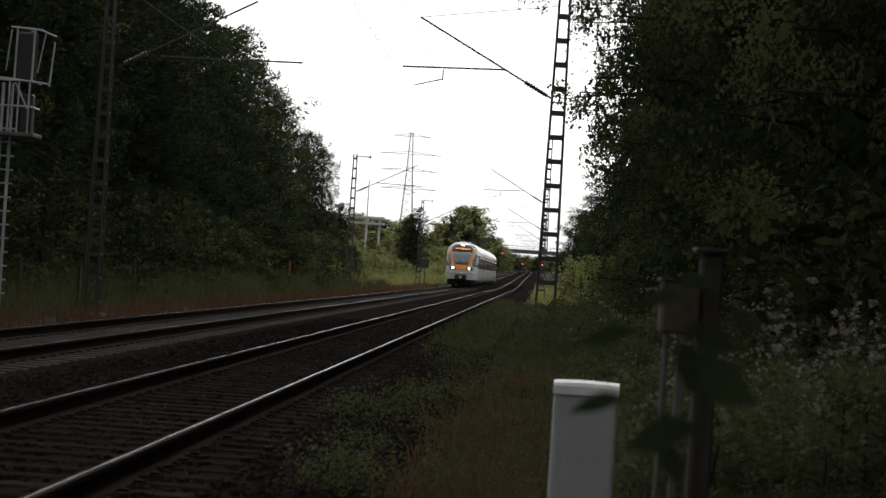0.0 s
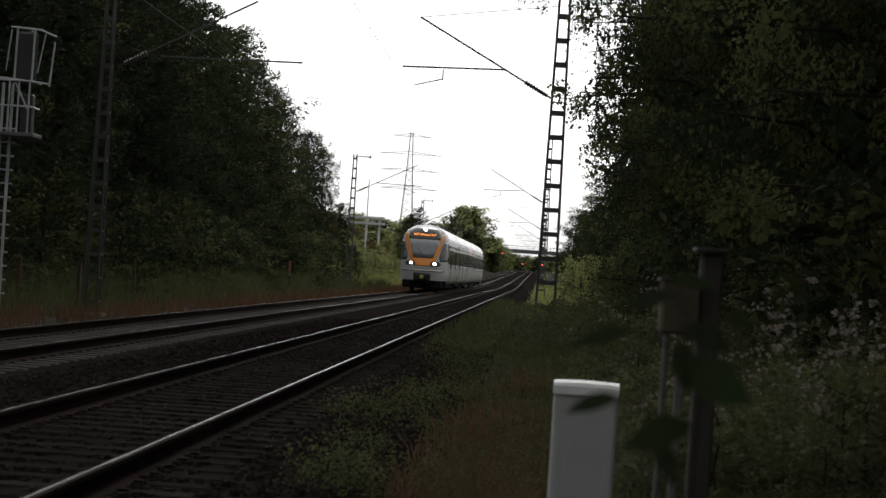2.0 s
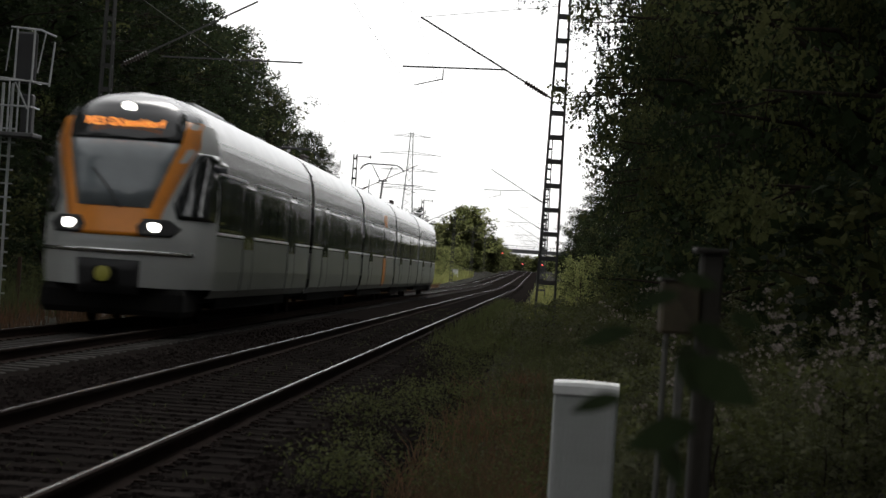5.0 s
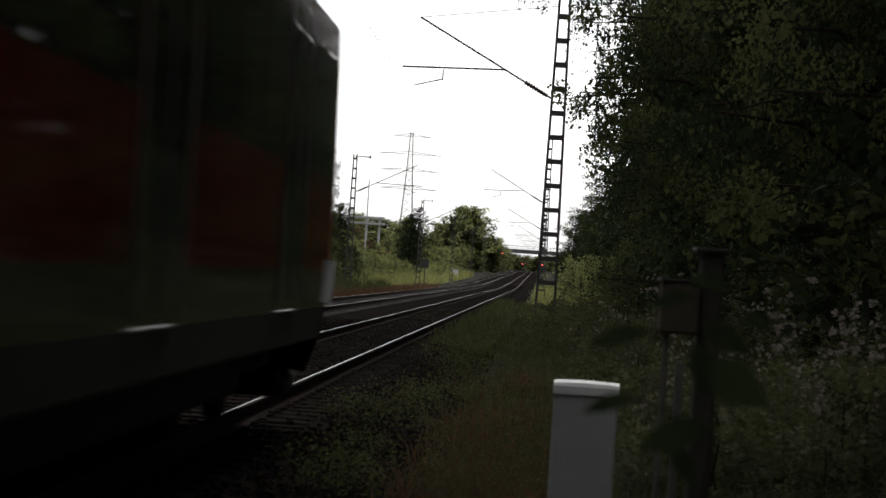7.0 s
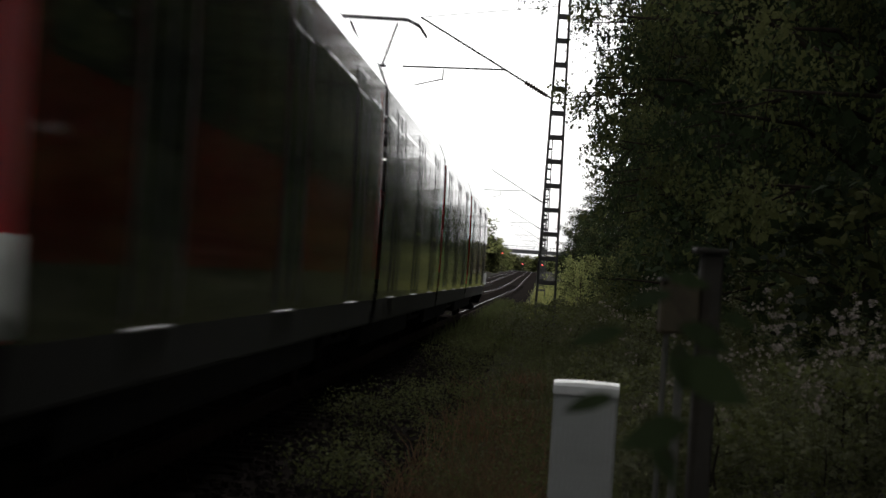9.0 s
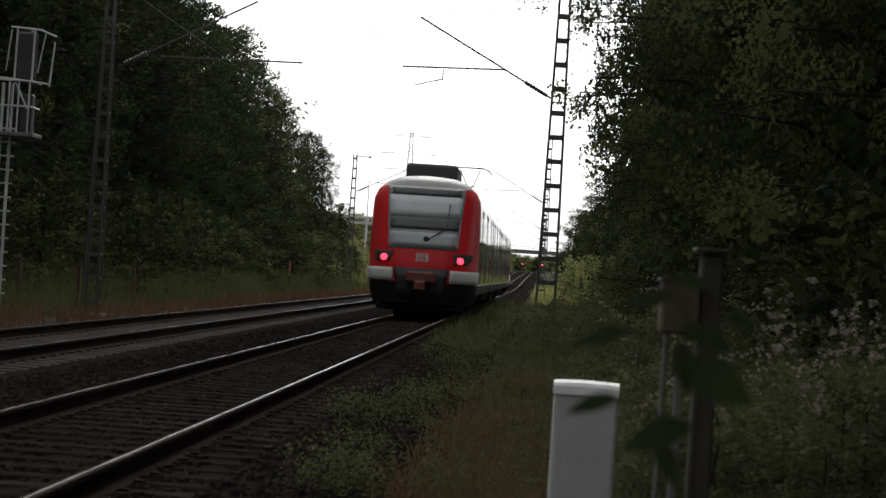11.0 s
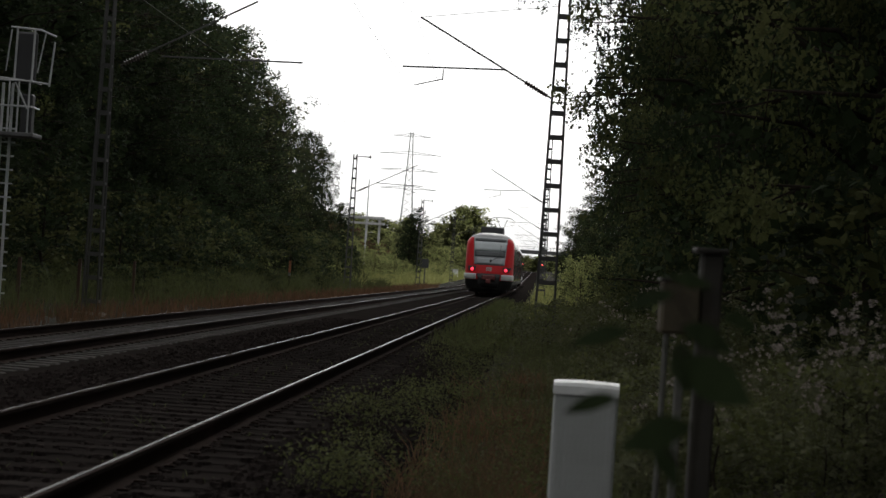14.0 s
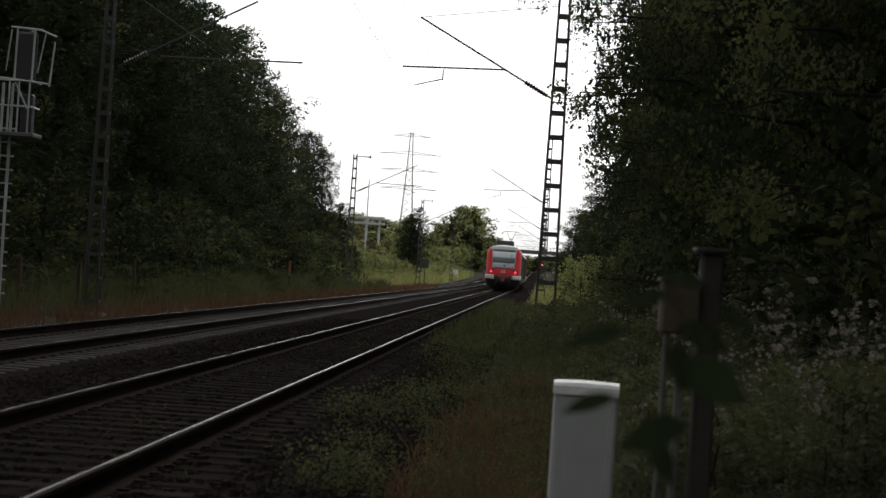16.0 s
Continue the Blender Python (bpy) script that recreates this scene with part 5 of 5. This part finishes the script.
def build_signal():
    s, lat = 45.3, -7.04
    g = ground_z(lat, s)
    root = thing("main_signal", "grey railway signal with ladder, service basket and black screen", "signal", on_line(lat, s, g, 0))
    z = lambda v: v - g
    b = Build()
    for x in (-0.09, 0.09):
        b.tube([(x, 0, -0.3), (x, 0, z(4.3))], 0.03, 6)
    part("post", b, GALV, root)
    rung = Build().box(-0.2, 0.2, -0.05, -0.02, 0, 0.03).mesh("rung", GALV)
    for i in range(13):
        piece("rung", rung, root, Matrix.Translation((0, 0, z(0.3 + i * 0.26))))
    part("platform", Build().box(-0.5, 0.62, -0.45, 0.4, z(3.28), z(3.36), bevel=0.015), mat("platform_grating", (0.1, 0.1, 0.1), 0.7, vary=0.3, scale=4), root, "grey steel service platform")
    rl = Build()
    for x in (-0.42, -0.12, 0.12, 0.3, 0.5):
        rl.tube([(x, -0.42, z(3.36)), (x, -0.42, z(4.35))], 0.018, 5)
    for zz in (3.85, 4.33):
        rl.tube([(-0.46, -0.42, z(zz)), (0.54, -0.42, z(zz)), (0.54, 0.36, z(zz))], 0.018, 5)
    rl.tube([(0.22, -0.42, z(4.3)), (0.48, -0.42, z(3.8))], 0.018, 5)
    part("railing", rl, GALV, root, "galvanised basket railing")
    sc = Build().box(0.12, 0.52, -0.1, 0.02, z(4.3), z(5.28), bevel=0.04)
    part("screen", sc, SIGNAL_BLACK, root, "black signal screen")
    hd = Build()
    for x in (0.17, 0.5):
        hd.tube([(x, -0.3, z(4.35)), (x + 0.01, -0.3, z(5.33))], 0.022, 5)
    hd.tube([(0.05, -0.3, z(5.34)), (0.62, -0.3, z(5.31)), (0.92, -0.3, z(5.2))], 0.02, 5)
    hd.tube([(0.9, -0.3, z(5.1)), (0.84, -0.3, z(4.25))], 0.02, 5)
    hd.tube([(0.72, -0.3, z(5.26)), (0.6, -0.3, z(4.5))], 0.014, 5)
    hd.tube([(0.07, -0.3, z(5.3)), (0.0, -0.3, z(4.5))], 0.014, 5)
    hd.tube([(-0.1, -0.3, z(4.38)), (0.84, -0.3, z(4.3))], 0.018, 5)
    part("guard_frame", hd, GALV, root, "pale grey guard frame")
    part("relay_box", Build().box(0.3, 0.52, -0.2, 0.1, z(3.36), z(4.1), bevel=0.03), SIGNAL_BLACK, root)
    for px, sx in ((-8.35, 111.0),):
        st = thing("marker_post", "slim lineside post with an orange and white marker", "post", on_line(px, sx, ground_z(px, sx)), group="marker posts")
        part("stake", Build().tube([(0, 0, -0.3), (0, 0, 1.7)], 0.035, 6), RUST, st)
        part("marker", Build().box(-0.055, 0.055, -0.06, -0.03, 0.95, 1.5, bevel=0.01), mat("faded_orange", (0.2, 0.07, 0.025), 0.8, vary=0.4, scale=6), st, "orange marker plate")
        part("marker_band", Build().box(-0.056, 0.056, -0.068, -0.028, 0.8, 0.95, bevel=0.01), PALE_POST, st, "white marker band")
    for px, sx in ((-6.75, 51.5), (-6.7, 58.0), (-7.0, 67.6)):
        st = thing("marker_post", "short rusty marker post in the grass", "post", on_line(px - 1.2, sx, ground_z(px - 1.2, sx)), group="marker posts")
        part("stake", Build().box(-0.04, 0.04, -0.04, 0.04, -0.2, 1.2, bevel=0.01), mat("rusty_post", (0.055, 0.026, 0.015), 0.9, vary=0.4, scale=5), st)


def build_far_structures():
    # road bridge across the line
    s = 850
    root = thing("road_bridge", "grey concrete road bridge over the tracks", "bridge", on_line(0, s, 0))
    part("deck", Build().box(-60, 60, -4, 4, 5.6, 6.9, bevel=0.1), DECK, root)
    for sg in (-1, 1):
        part("abutment", Build().box(sg * 14 - 2, sg * 14 + 2, -4, 4, -3, 5.6, bevel=0.1), VIADUCT, root)
    rl = Build()
    for i in range(61):
        rl.box(-60 + i * 2 - 0.04, -60 + i * 2 + 0.04, -4.0, -3.9, 6.9, 8.1)
    rl.box(-60, 60, -4.02, -3.88, 8.0, 8.12).box(-60, 60, -4.02, -3.88, 7.4, 7.48)
    part("parapet_railing", rl, STEEL, root)
    # pipe bridge beyond the trees
    p = thing("pipe_bridge", "pale steel pipe bridge on slender columns", "bridge", on_line(-19.5, 335, 0))
    part("lower_girder", Build().box(-26, 0.5, -0.9, 0.9, 6.6, 6.9, bevel=0.05), VIADUCT, p)
    part("upper_girder", Build().box(-26, 0.5, -0.9, 0.9, 7.35, 7.7, bevel=0.05), VIADUCT, p)
    for x in (-20, -12, -4.5, -2.0, -0.2):
        part("column", Build().box(x - 0.16, x + 0.16, -0.2, 0.2, -1, 7.4), VIADUCT, p)
    # pylon
    py = thing("power_pylon", "grey lattice power pylon with four cross-arms", "pylon", on_line(-48.5, 900, -7.4, 8))
    H = 56.0
    b = Build()
    wid = lambda z: 3.3 * (1 - z / H) ** 1.25 + 0.5
    n = 20
    zs = [H * i / n for i in range(n + 1)]
    for a, c in zip(zs, zs[1:]):
        wa, wc = wid(a), wid(c)
        cor = lambda w, z: [(-w, -w, z), (w, -w, z), (w, w, z), (-w, w, z)]
        A, C = cor(wa, a), cor(wc, c)
        for i in range(4):
            b.tube([A[i], C[i]], 0.13, 4)
            b.tube([A[i], C[(i + 1) % 4]], 0.05, 3)
            b.tube([A[(i + 1) % 4], C[i]], 0.05, 3)
    part("tower", b, GALV, py)
    for z, half in ((54.2, 7.5), (47.5, 11.5), (41.3, 11.0), (34.5, 10.8)):
        arm = Build()
        for sg in (-1, 1):
            for d in (-0.7, 0.7):
                arm.tube([(0, d, z + 1.1), (sg * half, 0, z)], 0.085, 4)
                arm.tube([(0, d, z), (sg * half, 0, z)], 0.085, 4)
            for i in range(1, 6):
                x = sg * half * i / 6
                arm.tube([(x, 0.6 * (1 - i / 6), z), (x * 0.85, 0.5 * (1 - i / 6), z + 1.1 * (1 - i / 6))], 0.06, 3)
        part("cross_arm", arm, GALV, py)
    for z, half in ((47.5, 11.5), (41.3, 11.0), (34.5, 10.8)):
        for sg in (-1, 1):
            pts = [Vector((sg * half + t * 300, -abs(t) * 40, z - 1.5 - 9 * (1 - (1 - abs(t)) ** 2) + 3 * t * t)) for t in (-1, -0.75, -0.5, -0.25, 0, 0.25, 0.5, 0.75, 1)]
            part("conductor", Build().tube(pts, 0.018, 3), WIRE, py)
    # distant signals showing red
    for lat, s, z in ((-6.9, 610, 4.6), (2.4, 700, 4.6), (3.4, 640, 2.2), (-2.0, 660, 2.0)):
        sg = thing("distant_signal", "distant railway signal showing a red light", "signal", on_line(lat, s, 0), group="distant signals")
        part("post", Build().tube([(0, 0, -0.5), (0, 0, z + 0.3)], 0.08, 6), STEEL, sg)
        part("screen", Build().box(-0.35, 0.35, -0.1, 0.05, z - 0.5, z + 0.6, bevel=0.05), SIGNAL_BLACK, sg)
        part("red_lamp", Build().lathe([(0.13, 0), (0.12, 0.06), (0.04, 0.1)], 12, Matrix.Translation((0, -0.1, z)) @ Matrix.Rotation(math.pi / 2, 4, "X")), SIGNAL_RED, sg)
    pole = thing("lamp_pole", "thin grey pole standing on the bank", "pole", on_line(-11.9, 205, ground_z(-11.9, 205)))
    part("shaft", Build().tube([(0, 0, -0.5), (0, 0, 8.2)], 0.07, 6, r1=0.04), GALV, pole)
    # lineside cabinet and dwarf signal on the bank
    c = thing("lineside_cabinet", "small white lineside cabinet on the bank", "cabinet", on_line(-8.2, 320, ground_z(-8.2, 320)))
    part("body", Build().box(-0.4, 0.4, -0.3, 0.3, -0.3, 1.3, bevel=0.05), CAP, c)
    part("lid", Build().box(-0.45, 0.45, -0.35, 0.35, 1.3, 1.42, bevel=0.04), GALV, c)
    d = thing("speed_sign", "black lineside signal board on a post", "signal", on_line(-7.3, 218, ground_z(-7.3, 218)))
    part("post", Build().box(-0.05, 0.05, -0.05, 0.05, -0.3, 1.9, bevel=0.01), STEEL, d)
    part("board", Build().box(-0.32, 0.32, -0.12, 0.02, 1.75, 2.6, bevel=0.04), SIGNAL_BLACK, d)


def build_sapling():
    """A leafy shoot close to the camera, stirred by the air."""
    rng = np.random.default_rng(4)
    root = thing("sapling", "young sapling with broad green leaves beside the cabinet", "plant", scaled(on_line(3.47, 3.6, 0.359), 0.5625))
    b = Build()
    stem = [(0, 0, -1.35), (0.02, 0.02, 0.6), (0.05, 0.0, 1.1), (0.07, 0.03, 1.62)]
    b.tube(stem, 0.008, 6, r1=0.003)
    rows = []
    shoots = [(-0.13, 1.5, -1, -0.12, 0.15, 0.05), (-0.15, 1.33, -1, -0.12, 0.13, 0.045), (0.0, 1.52, 1, -0.2, 0.14, 0.07), (-0.02, 1.60, -1, -0.1, 0.12, 0.055), (0.0, 1.43, 1, -0.35, 0.21, 0.12),
              (0.04, 1.27, -1, -0.2, 0.18, 0.085), (-0.03, 1.64, 1, 0.15, 0.12, 0.05), (0.0, 1.48, 0.25, -1, 0.12, 0.07), (0.1, 1.55, 1, 0.05, 0.1, 0.05), (-0.05, 1.23, 0.6, -0.8, 0.12, 0.06)]
    for x, z, dx, dz, L, wide in shoots:
        base = Vector((0.02, 0, z - 0.06))
        tip = Vector((x, rng.normal() * 0.04, z))
        b.tube([base, tip], 0.003, 4)
        d = Vector((dx, rng.normal() * 0.3, dz)).normalized()
        q = Vector((rng.normal() * 0.2, -1, 0.3 * rng.normal())).cross(d).normalized()
        for k in range(5):
            a0, a1 = k / 5, (k + 1) / 5
            w = lambda t: wide * 0.5 * math.sin(math.pi * min(0.98, t + 0.03)) ** 0.8
            dz_ = lambda t: Vector((0, 0, -0.03 * t * t))
            rows += [tip + d * L * a0 + q * w(a0) + dz_(a0), tip + d * L * a1 + q * w(a1) + dz_(a1), tip + d * L * a1 - q * w(a1) + dz_(a1), tip + d * L * a0 - q * w(a0) + dz_(a0)]
    part("stem", b, BARK, root)
    tagged(piece("foliage", quads_mesh("foliage", np.array([tuple(p) for p in rows]), LEAF), root), kind="stuff")
    return root
build_ground()
build_tracks()
build_overhead()
TALL, FINE, BUSH, RED, FAR = build_trees()
build_undergrowth()
build_weeds()
build_birch()
build_grass()
build_far_structures()
build_signal()
build_cabinet()
build_post()
SAPLING = build_sapling()
WHITE_TRAIN = build_white_train()
RED_TRAIN = build_red_train()
build_sleepers()
build_stones()
motions()
